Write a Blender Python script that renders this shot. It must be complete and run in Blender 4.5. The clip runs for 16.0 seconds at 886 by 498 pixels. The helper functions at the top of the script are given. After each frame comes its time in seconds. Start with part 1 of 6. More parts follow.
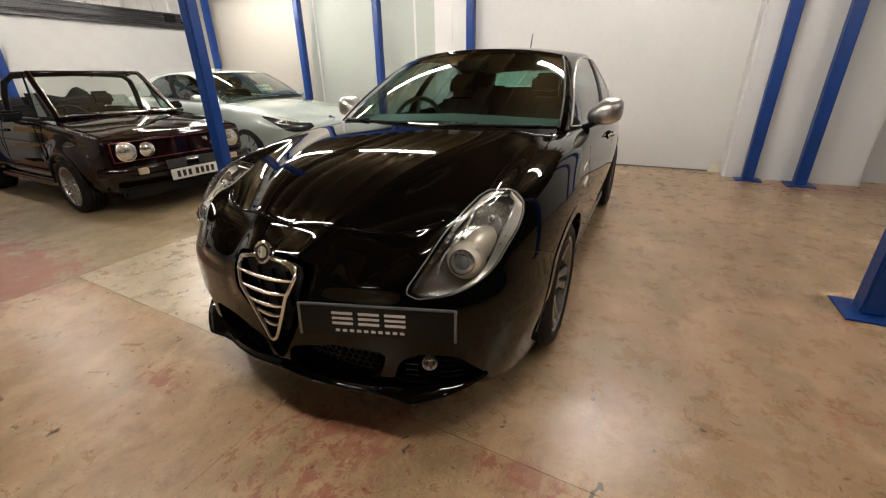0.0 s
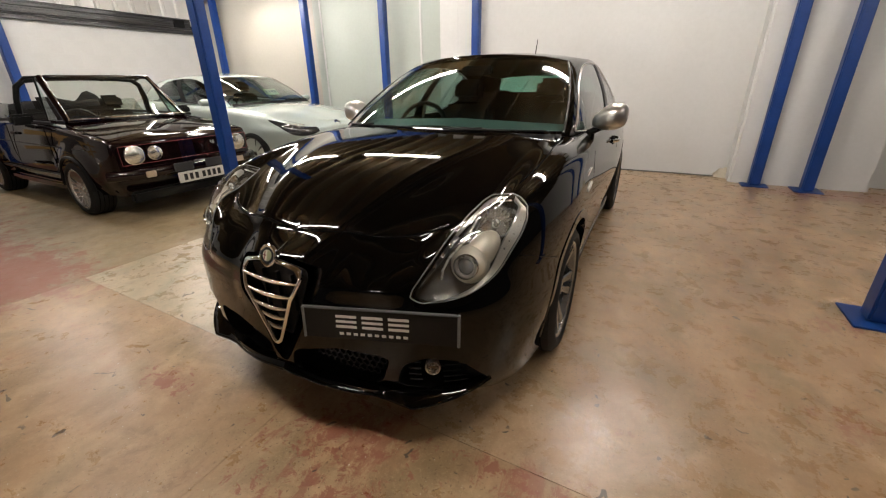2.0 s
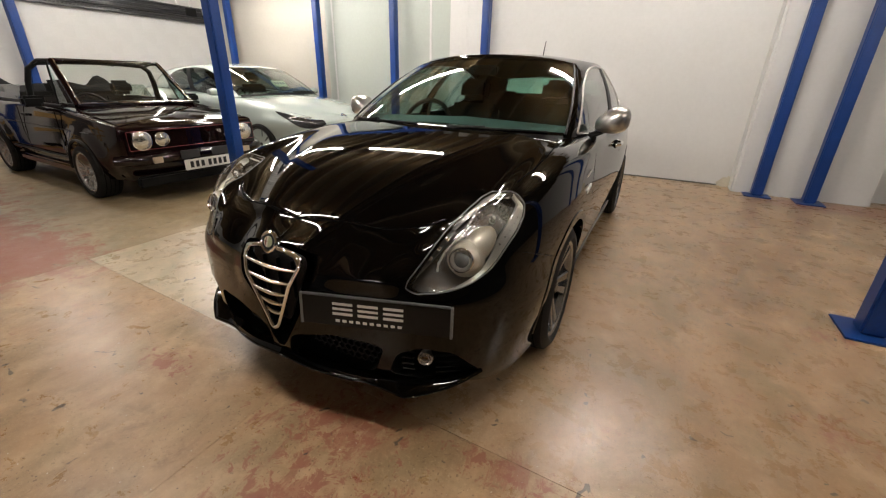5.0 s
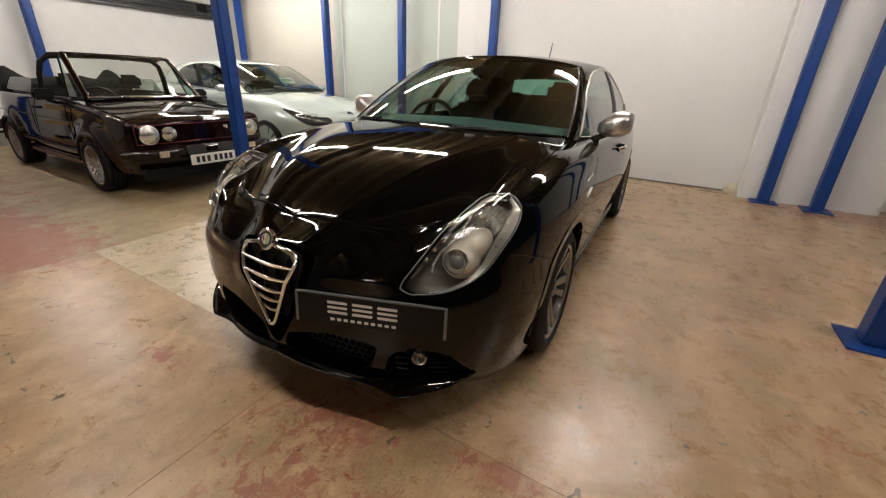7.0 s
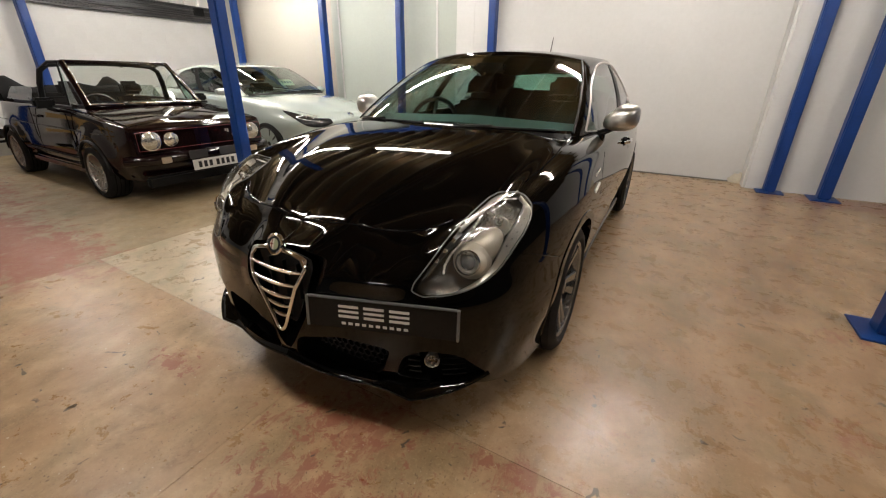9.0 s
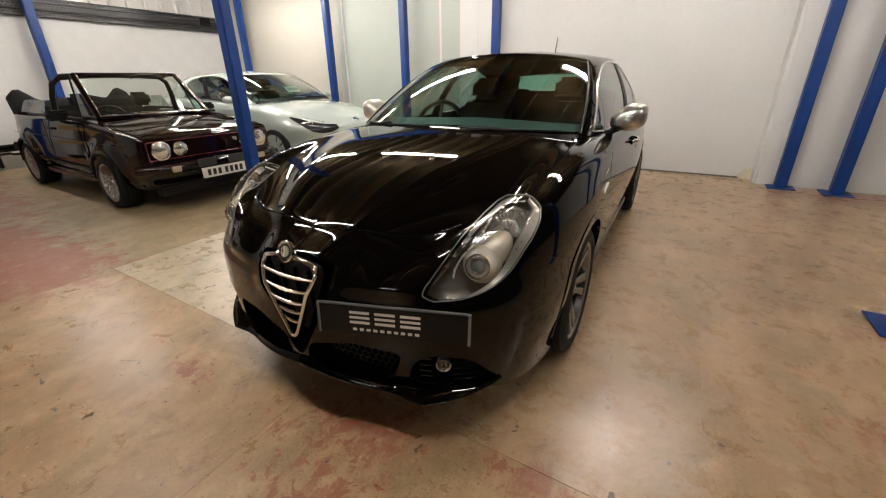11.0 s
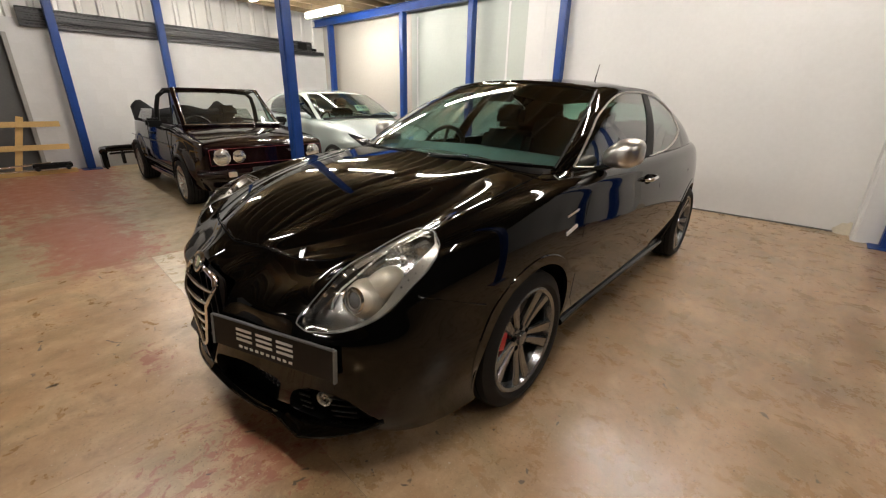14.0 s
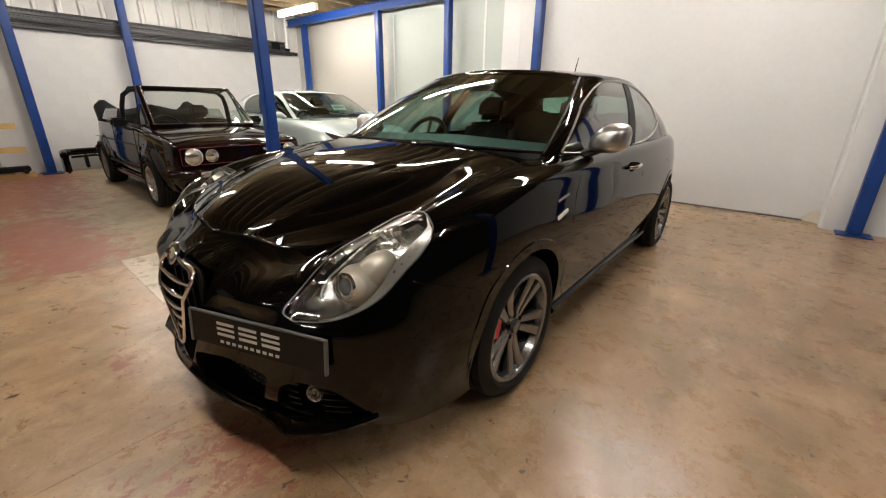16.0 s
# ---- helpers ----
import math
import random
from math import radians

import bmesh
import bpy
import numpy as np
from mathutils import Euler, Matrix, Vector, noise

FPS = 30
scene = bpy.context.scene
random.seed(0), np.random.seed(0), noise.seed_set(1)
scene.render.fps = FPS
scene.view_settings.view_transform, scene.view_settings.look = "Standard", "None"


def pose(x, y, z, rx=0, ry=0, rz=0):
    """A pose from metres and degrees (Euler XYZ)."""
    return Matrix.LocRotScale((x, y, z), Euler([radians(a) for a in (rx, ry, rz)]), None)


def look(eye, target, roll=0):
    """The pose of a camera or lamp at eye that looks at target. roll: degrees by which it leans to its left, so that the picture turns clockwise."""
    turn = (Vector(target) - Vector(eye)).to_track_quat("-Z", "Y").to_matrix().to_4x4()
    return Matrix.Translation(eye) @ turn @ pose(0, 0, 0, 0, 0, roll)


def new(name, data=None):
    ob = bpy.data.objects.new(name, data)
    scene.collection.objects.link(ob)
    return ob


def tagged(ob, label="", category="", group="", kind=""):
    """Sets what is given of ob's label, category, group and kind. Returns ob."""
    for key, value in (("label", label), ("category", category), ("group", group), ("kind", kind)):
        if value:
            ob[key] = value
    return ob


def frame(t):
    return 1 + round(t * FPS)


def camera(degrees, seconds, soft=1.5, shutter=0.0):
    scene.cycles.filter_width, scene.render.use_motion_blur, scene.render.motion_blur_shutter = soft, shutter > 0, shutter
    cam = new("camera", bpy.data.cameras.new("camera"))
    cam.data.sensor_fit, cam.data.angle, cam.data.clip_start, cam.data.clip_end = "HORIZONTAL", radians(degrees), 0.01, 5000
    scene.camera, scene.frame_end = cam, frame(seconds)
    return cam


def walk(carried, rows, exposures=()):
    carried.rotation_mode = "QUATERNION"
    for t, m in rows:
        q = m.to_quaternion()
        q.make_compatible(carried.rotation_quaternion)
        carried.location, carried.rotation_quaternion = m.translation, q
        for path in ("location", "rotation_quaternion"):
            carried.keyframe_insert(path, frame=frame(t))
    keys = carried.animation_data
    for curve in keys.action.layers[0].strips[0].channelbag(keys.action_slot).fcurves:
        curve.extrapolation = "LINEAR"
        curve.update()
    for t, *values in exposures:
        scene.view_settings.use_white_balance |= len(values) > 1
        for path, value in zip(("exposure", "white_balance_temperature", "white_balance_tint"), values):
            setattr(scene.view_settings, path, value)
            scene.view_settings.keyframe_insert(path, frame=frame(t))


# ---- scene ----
cam = camera(95.7, 16.0, soft=1.2)
PATH = [
    (0, (1.109, -0.884, 1.268), (0.29, 0.76, 0.477), -1.0),
    (0.5, (1.112, -0.881, 1.267), (0.291, 0.763, 0.479), -1.1),
    (1, (1.107, -0.886, 1.268), (0.279, 0.759, 0.487), -1.0),
    (1.5, (1.113, -0.889, 1.27), (0.281, 0.756, 0.494), -0.9),
    (2, (1.111, -0.886, 1.271), (0.27, 0.756, 0.498), -0.9),
    (2.5, (1.111, -0.886, 1.278), (0.264, 0.754, 0.508), -0.9),
    (3, (1.102, -0.882, 1.272), (0.251, 0.756, 0.501), -0.9),
    (3.5, (1.111, -0.89, 1.272), (0.262, 0.752, 0.51), -0.6),
    (4, (1.122, -0.911, 1.264), (0.278, 0.729, 0.49), -0.1),
    (6.5, (1.169, -0.898, 1.271), (0.304, 0.73, 0.495), 2.6),
    (7, (1.172, -0.894, 1.273), (0.301, 0.729, 0.491), 2.3),
    (7.5, (1.158, -0.892, 1.267), (0.282, 0.725, 0.481), 1.9),
    (8, (1.149, -0.888, 1.278), (0.266, 0.726, 0.496), 1.4),
    (8.5, (1.143, -0.89, 1.275), (0.264, 0.722, 0.483), 1.0),
    (11, (1.129, -0.892, 1.284), (0.218, 0.707, 0.5), -0.8),
    (11.5, (1.134, -0.886, 1.283), (0.2, 0.7, 0.502), -1.0),
    (12, (1.161, -0.85, 1.289), (0.198, 0.721, 0.51), -0.9),
    (12.5, (1.157, -0.698, 1.283), (0.16, 0.851, 0.504), -0.5),
    (13, (1.243, -0.541, 1.289), (0.118, 0.934, 0.541), -0.2),
    (13.5, (1.483, -0.424, 1.298), (0.239, 0.968, 0.581), 0.9),
    (14, (1.581, -0.444, 1.299), (0.329, 0.952, 0.605), 1.2),
    (14.5, (1.585, -0.531, 1.282), (0.362, 0.891, 0.59), 0.9),
    (15, (1.576, -0.511, 1.242), (0.378, 0.936, 0.558), 0.9),
    (15.5, (1.548, -0.476, 1.227), (0.365, 0.986, 0.547), 0.9),
    (16, (1.53, -0.453, 1.22), (0.352, 1.013, 0.541), 0.8),
]
walk(cam, [(t, look(eye, target, roll)) for t, eye, target, roll in PATH],
     exposures=((0, 0.0), (12.5, 0.0), (14.5, 0.07), (16, 0.07)))

# ---------------------------------------------------------------- light
world = bpy.data.worlds.new("world")
scene.world = world
world.use_nodes = True
world.node_tree.nodes["Background"].inputs[0].default_value = (0.9, 0.95, 1.0, 1)
world.node_tree.nodes["Background"].inputs[1].default_value = 0.01
TUBE_GLOW_STRENGTH = 141.0
CEIL = 3.06


# ---------------------------------------------------------------- materials
def nodes_of(name):
    m = bpy.data.materials.new(name)
    m.use_nodes = True
    t = m.node_tree
    return m, t, t.nodes["Principled BSDF"]


def link(t, a, b):
    t.links.new(a, b)


def add(t, kind, **values):
    n = t.nodes.new(kind)
    for key, value in values.items():
        n.inputs[key.replace("_", " ")].default_value = value
    return n


def rgba(c):
    return (c[0], c[1], c[2], 1.0)


def surface(name, colour, rough=0.5, metal=0.0, spread=0.12, grain=40.0, bump=0.0, coat=0.0, blotch=3.0, rough_spread=0.08, shine=0.5):
    """A surface whose colour and gloss vary at two scales, with fine relief."""
    m, t, p = nodes_of(name)
    where = t.nodes.new("ShaderNodeTexCoord")
    small = add(t, "ShaderNodeTexNoise", Scale=grain, Detail=6.0)
    large = add(t, "ShaderNodeTexNoise", Scale=blotch, Detail=4.0)
    for n in (small, large):
        link(t, where.outputs["Object"], n.inputs["Vector"])
    both = t.nodes.new("ShaderNodeMath")
    both.operation = "MULTIPLY_ADD"
    both.inputs[1].default_value = 0.4
    link(t, small.outputs[0], both.inputs[0])
    half = t.nodes.new("ShaderNodeMath")
    half.operation = "MULTIPLY"
    half.inputs[1].default_value = 0.6
    link(t, large.outputs[0], half.inputs[0])
    link(t, half.outputs[0], both.inputs[2])
    ramp = t.nodes.new("ShaderNodeValToRGB")
    ramp.color_ramp.elements[0].position, ramp.color_ramp.elements[1].position = 0.3, 0.7
    ramp.color_ramp.elements[0].color = rgba([c * (1 - spread) for c in colour])
    ramp.color_ramp.elements[1].color = rgba([min(1, c * (1 + spread)) for c in colour])
    link(t, both.outputs[0], ramp.inputs[0])
    link(t, ramp.outputs[0], p.inputs["Base Color"])
    gloss = t.nodes.new("ShaderNodeMapRange")
    gloss.inputs[3].default_value, gloss.inputs[4].default_value = max(0.0, rough - rough_spread), min(1, rough + rough_spread)
    link(t, both.outputs[0], gloss.inputs[0])
    link(t, gloss.outputs[0], p.inputs["Roughness"])
    p.inputs["Metallic"].default_value = metal
    p.inputs["Specular IOR Level"].default_value = shine
    p.inputs["Coat Weight"].default_value = coat
    p.inputs["Coat Roughness"].default_value = 0.02
    if bump:
        b = add(t, "ShaderNodeBump", Strength=bump, Distance=0.004)
        link(t, small.outputs[0], b.inputs["Height"])
        link(t, b.outputs[0], p.inputs["Normal"])
    return m


def pane(name, tint, gloss=0.02, power=4.0):
    """Thin clear glass: it lets light through and mirrors at a slant."""
    m, t, p = nodes_of(name)
    t.nodes.remove(p)
    clear = add(t, "ShaderNodeBsdfTransparent", Color=rgba(tint))
    shine = add(t, "ShaderNodeBsdfGlossy", Roughness=gloss)
    facing = add(t, "ShaderNodeLayerWeight", Blend=0.5)
    steep = t.nodes.new("ShaderNodeMath")
    steep.operation = "POWER"
    steep.inputs[1].default_value = power
    link(t, facing.outputs["Facing"], steep.inputs[0])
    slant = t.nodes.new("ShaderNodeMapRange")
    slant.inputs[3].default_value, slant.inputs[4].default_value = 0.08, 1.0
    link(t, steep.outputs[0], slant.inputs[0])
    mix = t.nodes.new("ShaderNodeMixShader")
    link(t, slant.outputs[0], mix.inputs[0])
    link(t, clear.outputs[0], mix.inputs[1])
    link(t, shine.outputs[0], mix.inputs[2])
    link(t, mix.outputs[0], t.nodes["Material Output"].inputs[0])
    return m


def glowing(name, colour, strength):
    m, t, p = nodes_of(name)
    p.inputs["Emission Color"].default_value = rgba(colour)
    p.inputs["Emission Strength"].default_value = strength
    return m


BLACK_PAINT = surface("black_paint", (0.0012, 0.0011, 0.0010), 0.03, 0.0, 0.3, 300, rough_spread=0.01, shine=0.38)
GOLF_PAINT = surface("dark_cherry_paint", (0.0075, 0.0026, 0.0029), 0.05, 0.0, 0.3, 300, rough_spread=0.02, shine=0.5)
WHITE_PAINT = surface("white_car_paint", (0.46, 0.525, 0.495), 0.25, 0.0, 0.03, 300, coat=1.0)
BLACK_PLASTIC = surface("black_plastic", (0.006, 0.006, 0.006), 0.42, 0.0, 0.3, 200, 0.1, shine=0.16)
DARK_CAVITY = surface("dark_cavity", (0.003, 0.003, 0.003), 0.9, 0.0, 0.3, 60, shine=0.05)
RUBBER = surface("tyre_rubber", (0.010, 0.0095, 0.009), 0.7, 0.0, 0.25, 90, 0.15, shine=0.25)
ALLOY = surface("dark_alloy", (0.25, 0.257, 0.265), 0.22, 0.85, 0.05, 60)
BRIGHT_ALLOY = surface("polished_alloy", (0.50, 0.49, 0.47), 0.24, 0.7, 0.1, 60)
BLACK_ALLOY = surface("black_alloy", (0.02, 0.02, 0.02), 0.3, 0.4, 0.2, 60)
CHROME = surface("chrome", (0.88, 0.88, 0.87), 0.08, 1.0, 0.05, 80, rough_spread=0.03)
REFLECTOR = surface("lamp_reflector", (0.66, 0.65, 0.62), 0.22, 1.0, 0.06, 80)
SATIN = surface("satin_chrome", (0.62, 0.6, 0.57), 0.34, 1.0, 0.06, 80)
CALIPER_RED = surface("caliper_red", (0.5, 0.012, 0.018), 0.35, 0.0, 0.15, 60)
DISC_STEEL = surface("brake_steel", (0.14, 0.135, 0.13), 0.45, 0.9, 0.15, 60)
GLASS = pane("window_glass", (0.58, 0.80, 0.75))
REAR_GLASS = pane("green_rear_glass", (0.34, 0.58, 0.48))
TINT_GLASS = pane("tinted_glass", (0.42, 0.52, 0.49), power=2.6)
LAMP_GLASS = pane("lamp_glass", (0.93, 0.93, 0.92))
SEAT_CLOTH = surface("dark_seat_cloth", (0.016, 0.015, 0.014), 0.85, 0.0, 0.3, 120, 0.2, shine=0.15)
TAN_TRIM = surface("tan_headliner", (0.20, 0.135, 0.08), 0.9, 0.0, 0.15, 120)
BLUE_STEEL = surface("blue_painted_steel", (0.006, 0.038, 0.185), 0.38, 0.0, 0.25, 50, 0.08, shine=0.35)
WHITE_WALL = surface("white_painted_wall", (0.585, 0.583, 0.575), 0.55, 0.0, 0.05, 25, 0.15, blotch=0.8)
GREEN_WALL = surface("pale_green_grey_wall", (0.385, 0.42, 0.385), 0.5, 0.0, 0.05, 25, 0.12, blotch=0.8)
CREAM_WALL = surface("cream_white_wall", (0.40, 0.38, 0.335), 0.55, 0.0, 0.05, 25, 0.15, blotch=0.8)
CLADDING = surface("white_steel_cladding", (0.66, 0.65, 0.62), 0.45, 0.1, 0.06, 30, blotch=1.0)
TRAY_METAL = surface("black_cable_tray", (0.05, 0.05, 0.052), 0.4, 0.6, 0.25, 60)
TIMBER = surface("joist_timber", (0.21, 0.155, 0.085), 0.75, 0.0, 0.2, 30, 0.2, blotch=2.0)
GLOSS_BLACK = surface("gloss_black_plastic", (0.003, 0.003, 0.003), 0.22, 0.0, 0.3, 100, shine=0.28)
LAMP_SILVER = surface("lamp_silver", (0.58, 0.57, 0.54), 0.27, 0.7, 0.08, 60)
LAMP_FRAME = surface("lamp_frame_silver", (0.50, 0.485, 0.45), 0.3, 0.75, 0.06, 60)
HOUSING = surface("lamp_housing_silver", (0.34, 0.335, 0.32), 0.22, 0.8, 0.1, 40)
LAMP_GREY = surface("lamp_grey", (0.16, 0.16, 0.155), 0.4, 0.2, 0.2, 60)
MESH_PLASTIC = surface("intake_mesh_plastic", (0.022, 0.022, 0.023), 0.3, 0.0, 0.3, 100, shine=0.5)
HOOD_CLOTH = surface("hood_cloth", (0.009, 0.009, 0.0095), 0.9, 0.0, 0.3, 150, 0.3, shine=0.12)
FLUTED = surface("fluted_lamp_glass", (0.62, 0.61, 0.57), 0.16, 0.85, 0.3, 38, 1.0)
WARM_SILVER = surface("warm_matt_silver", (0.52, 0.48, 0.40), 0.42, 0.35, 0.08, 60)
DARK_GLASS = pane("dark_side_glass", (0.22, 0.27, 0.25))
CLEAR_GLASS = pane("clear_screen_glass", (0.80, 0.84, 0.80), power=3.0)
GREY_GLASS = pane("grey_screen_glass", (0.58, 0.68, 0.63))
DECK = surface("chipboard_deck", (0.20, 0.125, 0.05), 0.8, 0.0, 0.2, 60, 0.2, blotch=1.5)
NEW_TIMBER = surface("new_timber", (0.55, 0.36, 0.14), 0.7, 0.0, 0.15, 40, 0.2)
# Darkness put into the colour, so the black car's reflections stay dark.
UNSEEN_DARK = surface("unseen_wall_dark", (0.035, 0.035, 0.036), 0.6, 0.2, 0.2, 10)
GREY_STEEL = surface("grey_door_steel", (0.10, 0.10, 0.10), 0.5, 0.2, 0.15, 40)
PLATE_BLACK = surface("show_plate_black", (0.009, 0.0075, 0.0065), 0.3, 0.0, 0.2, 60, shine=0.18)
PLATE_WHITE = surface("number_plate_white", (0.72, 0.71, 0.66), 0.4, 0.0, 0.05, 60)
SILVER_INK = surface("silver_ink", (0.62, 0.6, 0.57), 0.35, 0.3, 0.05, 60)
BLACK_INK = surface("black_ink", (0.01, 0.01, 0.01), 0.5)
RED_TRIM = surface("red_trim", (0.16, 0.010, 0.012), 0.45)
TUBE_GLOW = glowing("tube_glow", (1.0, 0.932, 0.855), TUBE_GLOW_STRENGTH)
WHITE_PLASTIC = surface("white_enamel", (0.75, 0.74, 0.7), 0.4)


def floor_material(name, dark, light, fleck, gloss_lo, gloss_hi, red_share):
    """Worn sealed concrete, with remains of red paint, scuffs and oil stains."""
    m, t, p = nodes_of(name)
    geo = t.nodes.new("ShaderNodeNewGeometry")
    pos = geo.outputs["Position"]

    def noise_at(scale, detail=6.0, rough=0.6, twist=0.0):
        n = add(t, "ShaderNodeTexNoise", Scale=scale, Detail=detail, Roughness=rough, Distortion=twist)
        link(t, pos, n.inputs["Vector"])
        return n.outputs[0]

    def math_(op, a, b):
        n = t.nodes.new("ShaderNodeMath")
        n.operation = op
        n.use_clamp = False
        for k, v in enumerate((a, b)):
            if isinstance(v, (int, float)):
                n.inputs[k].default_value = v
            else:
                link(t, v, n.inputs[k])
        return n.outputs[0]

    def step(value, lo, hi):
        n = t.nodes.new("ShaderNodeMapRange")
        n.interpolation_type = "SMOOTHSTEP"
        link(t, value, n.inputs[0])
        n.inputs[1].default_value, n.inputs[2].default_value = lo, hi
        return n.outputs[0]

    def patch(x, y, rx, ry):
        """1 in the middle of an ellipse, 0 at its rim and beyond."""
        n = t.nodes.new("ShaderNodeMapping")
        n.vector_type = "POINT"
        n.inputs["Location"].default_value = (-x / rx, -y / ry, 0)
        n.inputs["Scale"].default_value = (1 / rx, 1 / ry, 0)
        link(t, pos, n.inputs[0])
        d = t.nodes.new("ShaderNodeVectorMath")
        d.operation = "LENGTH"
        link(t, n.outputs[0], d.inputs[0])
        return step(d.outputs["Value"], 1.0, 0.0)

    def mix(colour_a, colour_b, fac):
        n = t.nodes.new("ShaderNodeMix")
        n.data_type = "RGBA"
        for k, v in ((6, colour_a), (7, colour_b)):
            if isinstance(v, tuple):
                n.inputs[k].default_value = v
            else:
                link(t, v, n.inputs[k])
        link(t, fac, n.inputs[0])
        return n.outputs[2]

    base = mix(dark, light, step(noise_at(1.3, 5, 0.6, 0.5), 0.30, 0.70))
    shade = tuple(c * 0.5 for c in dark[:3]) + (1,)
    olive = (dark[0] * 0.72, dark[1] * 0.86, dark[2] * 0.82, 1)
    base = mix(base, fleck, math_("MULTIPLY", step(noise_at(5, 6, 0.62, 0.4), 0.42, 0.78), 0.6))
    base = mix(base, olive, math_("MULTIPLY", step(noise_at(2.6, 8, 0.66, 0.6), 0.42, 0.68), 0.75))
    base = mix(base, shade, math_("MULTIPLY", step(noise_at(6.2, 9, 0.72, 0.8), 0.50, 0.76), 0.6))
    base = mix(base, shade, math_("MULTIPLY", step(noise_at(30, 10, 0.8), 0.50, 0.72), 0.45))
    base = mix(base, fleck, math_("MULTIPLY", step(noise_at(85, 6, 0.75), 0.52, 0.70), 0.4))
    pits = math_("MULTIPLY", step(noise_at(70, 2.5, 0.55, 0.3), 0.625, 0.665), step(noise_at(2.3, 4, 0.6), 0.40, 0.60))
    base = mix(base, shade, math_("MULTIPLY", pits, 0.8))

    def streaks(scale, turn, detail=8.0):
        n = t.nodes.new("ShaderNodeMapping")
        n.inputs["Rotation"].default_value = (0, 0, radians(turn))
        n.inputs["Scale"].default_value = (1.0, 0.3, 1.0)
        link(t, pos, n.inputs[0])
        w = add(t, "ShaderNodeTexNoise", Scale=scale, Detail=detail, Roughness=0.72, Distortion=0.5)
        link(t, n.outputs[0], w.inputs["Vector"])
        return w.outputs[0]

    base = mix(base, fleck, math_("MULTIPLY", step(streaks(3.5, 35, 5.0), 0.42, 0.85), 0.5))
    base = mix(base, shade, math_("MULTIPLY", step(streaks(5.0, -50, 6.0), 0.50, 0.80), 0.4))
    red = None
    for spot in ((-3.8, -0.05, 1.6, 0.85), (-2.95, 0.0, 1.35, 0.8), (-6.2, -0.1, 3.4, 1.6), (-7.6, 0.5, 2.2, 0.9), (0.22, -0.02, 0.60, 0.42), (0.35, -0.32, 0.65, 0.36), (0.95, 0.08, 0.45, 0.16),
                 (2.0, 0.9, 0.25, 0.18), (2.2, 1.75, 0.25, 0.2), (3.1, 5.1, 1.6, 0.5), (-0.75, -0.15, 0.3, 0.15)):
        v = patch(*spot)
        red = v if red is None else math_("MAXIMUM", red, v)
    near = math_("MULTIPLY", red, 0.14)
    broad = None
    for spot in ((-3.8, -0.05, 1.6, 0.85), (-2.95, 0.0, 1.35, 0.8), (-6.2, -0.1, 3.4, 1.6), (-7.6, 0.5, 2.2, 0.9), (3.1, 5.1, 1.6, 0.5)):
        v = patch(*spot)
        broad = v if broad is None else math_("MAXIMUM", broad, v)
    flakes = step(math_("ADD", noise_at(16, 10, 0.72, 0.5), near), 0.60, 0.69)
    smear = math_("MULTIPLY", step(math_("ADD", streaks(9.0, 60, 10.0), near), 0.62, 0.68), 0.7)
    worn = math_("MULTIPLY", math_("MAXIMUM", flakes, smear), step(red, 0.02, 0.30))
    solid = math_("MULTIPLY", step(math_("ADD", math_("MULTIPLY", broad, 0.32), noise_at(7, 8, 0.7)), 0.62, 0.72), 0.85)
    worn = math_("MULTIPLY", math_("MAXIMUM", worn, solid), red_share)
    base = mix(base, (0.25, 0.07, 0.042, 1), worn)
    oil = math_("MULTIPLY", step(noise_at(11, 3, 0.5, 0.9), 0.70, 0.735), 0.8)
    oil = math_("MAXIMUM", oil, math_("MULTIPLY", step(noise_at(27, 3, 0.5, 0.6), 0.715, 0.75), 0.75))
    base = mix(base, (0.035, 0.028, 0.022, 1), oil)
    chips = math_("MULTIPLY", step(noise_at(60, 2, 0.5), 0.72, 0.75), 0.7)
    base = mix(base, (0.62, 0.56, 0.46, 1), chips)
    link(t, base, p.inputs["Base Color"])
    gloss = t.nodes.new("ShaderNodeMapRange")
    link(t, noise_at(7, 10, 0.75, 0.3), gloss.inputs[0])
    gloss.inputs[1].default_value, gloss.inputs[2].default_value = 0.3, 0.7
    gloss.inputs[3].default_value, gloss.inputs[4].default_value = gloss_lo, gloss_hi
    link(t, gloss.outputs[0], p.inputs["Roughness"])
    p.inputs["Specular IOR Level"].default_value = 0.75
    b = add(t, "ShaderNodeBump", Strength=0.2, Distance=0.004)
    link(t, math_("SUBTRACT", noise_at(45, 10, 0.75), math_("MULTIPLY", pits, 0.5)), b.inputs["Height"])
    b2 = add(t, "ShaderNodeBump", Strength=0.3, Distance=0.02)
    link(t, noise_at(3, 4, 0.5), b2.inputs["Height"])
    link(t, b2.outputs[0], b.inputs["Normal"])
    link(t, b.outputs[0], p.inputs["Normal"])
    return m


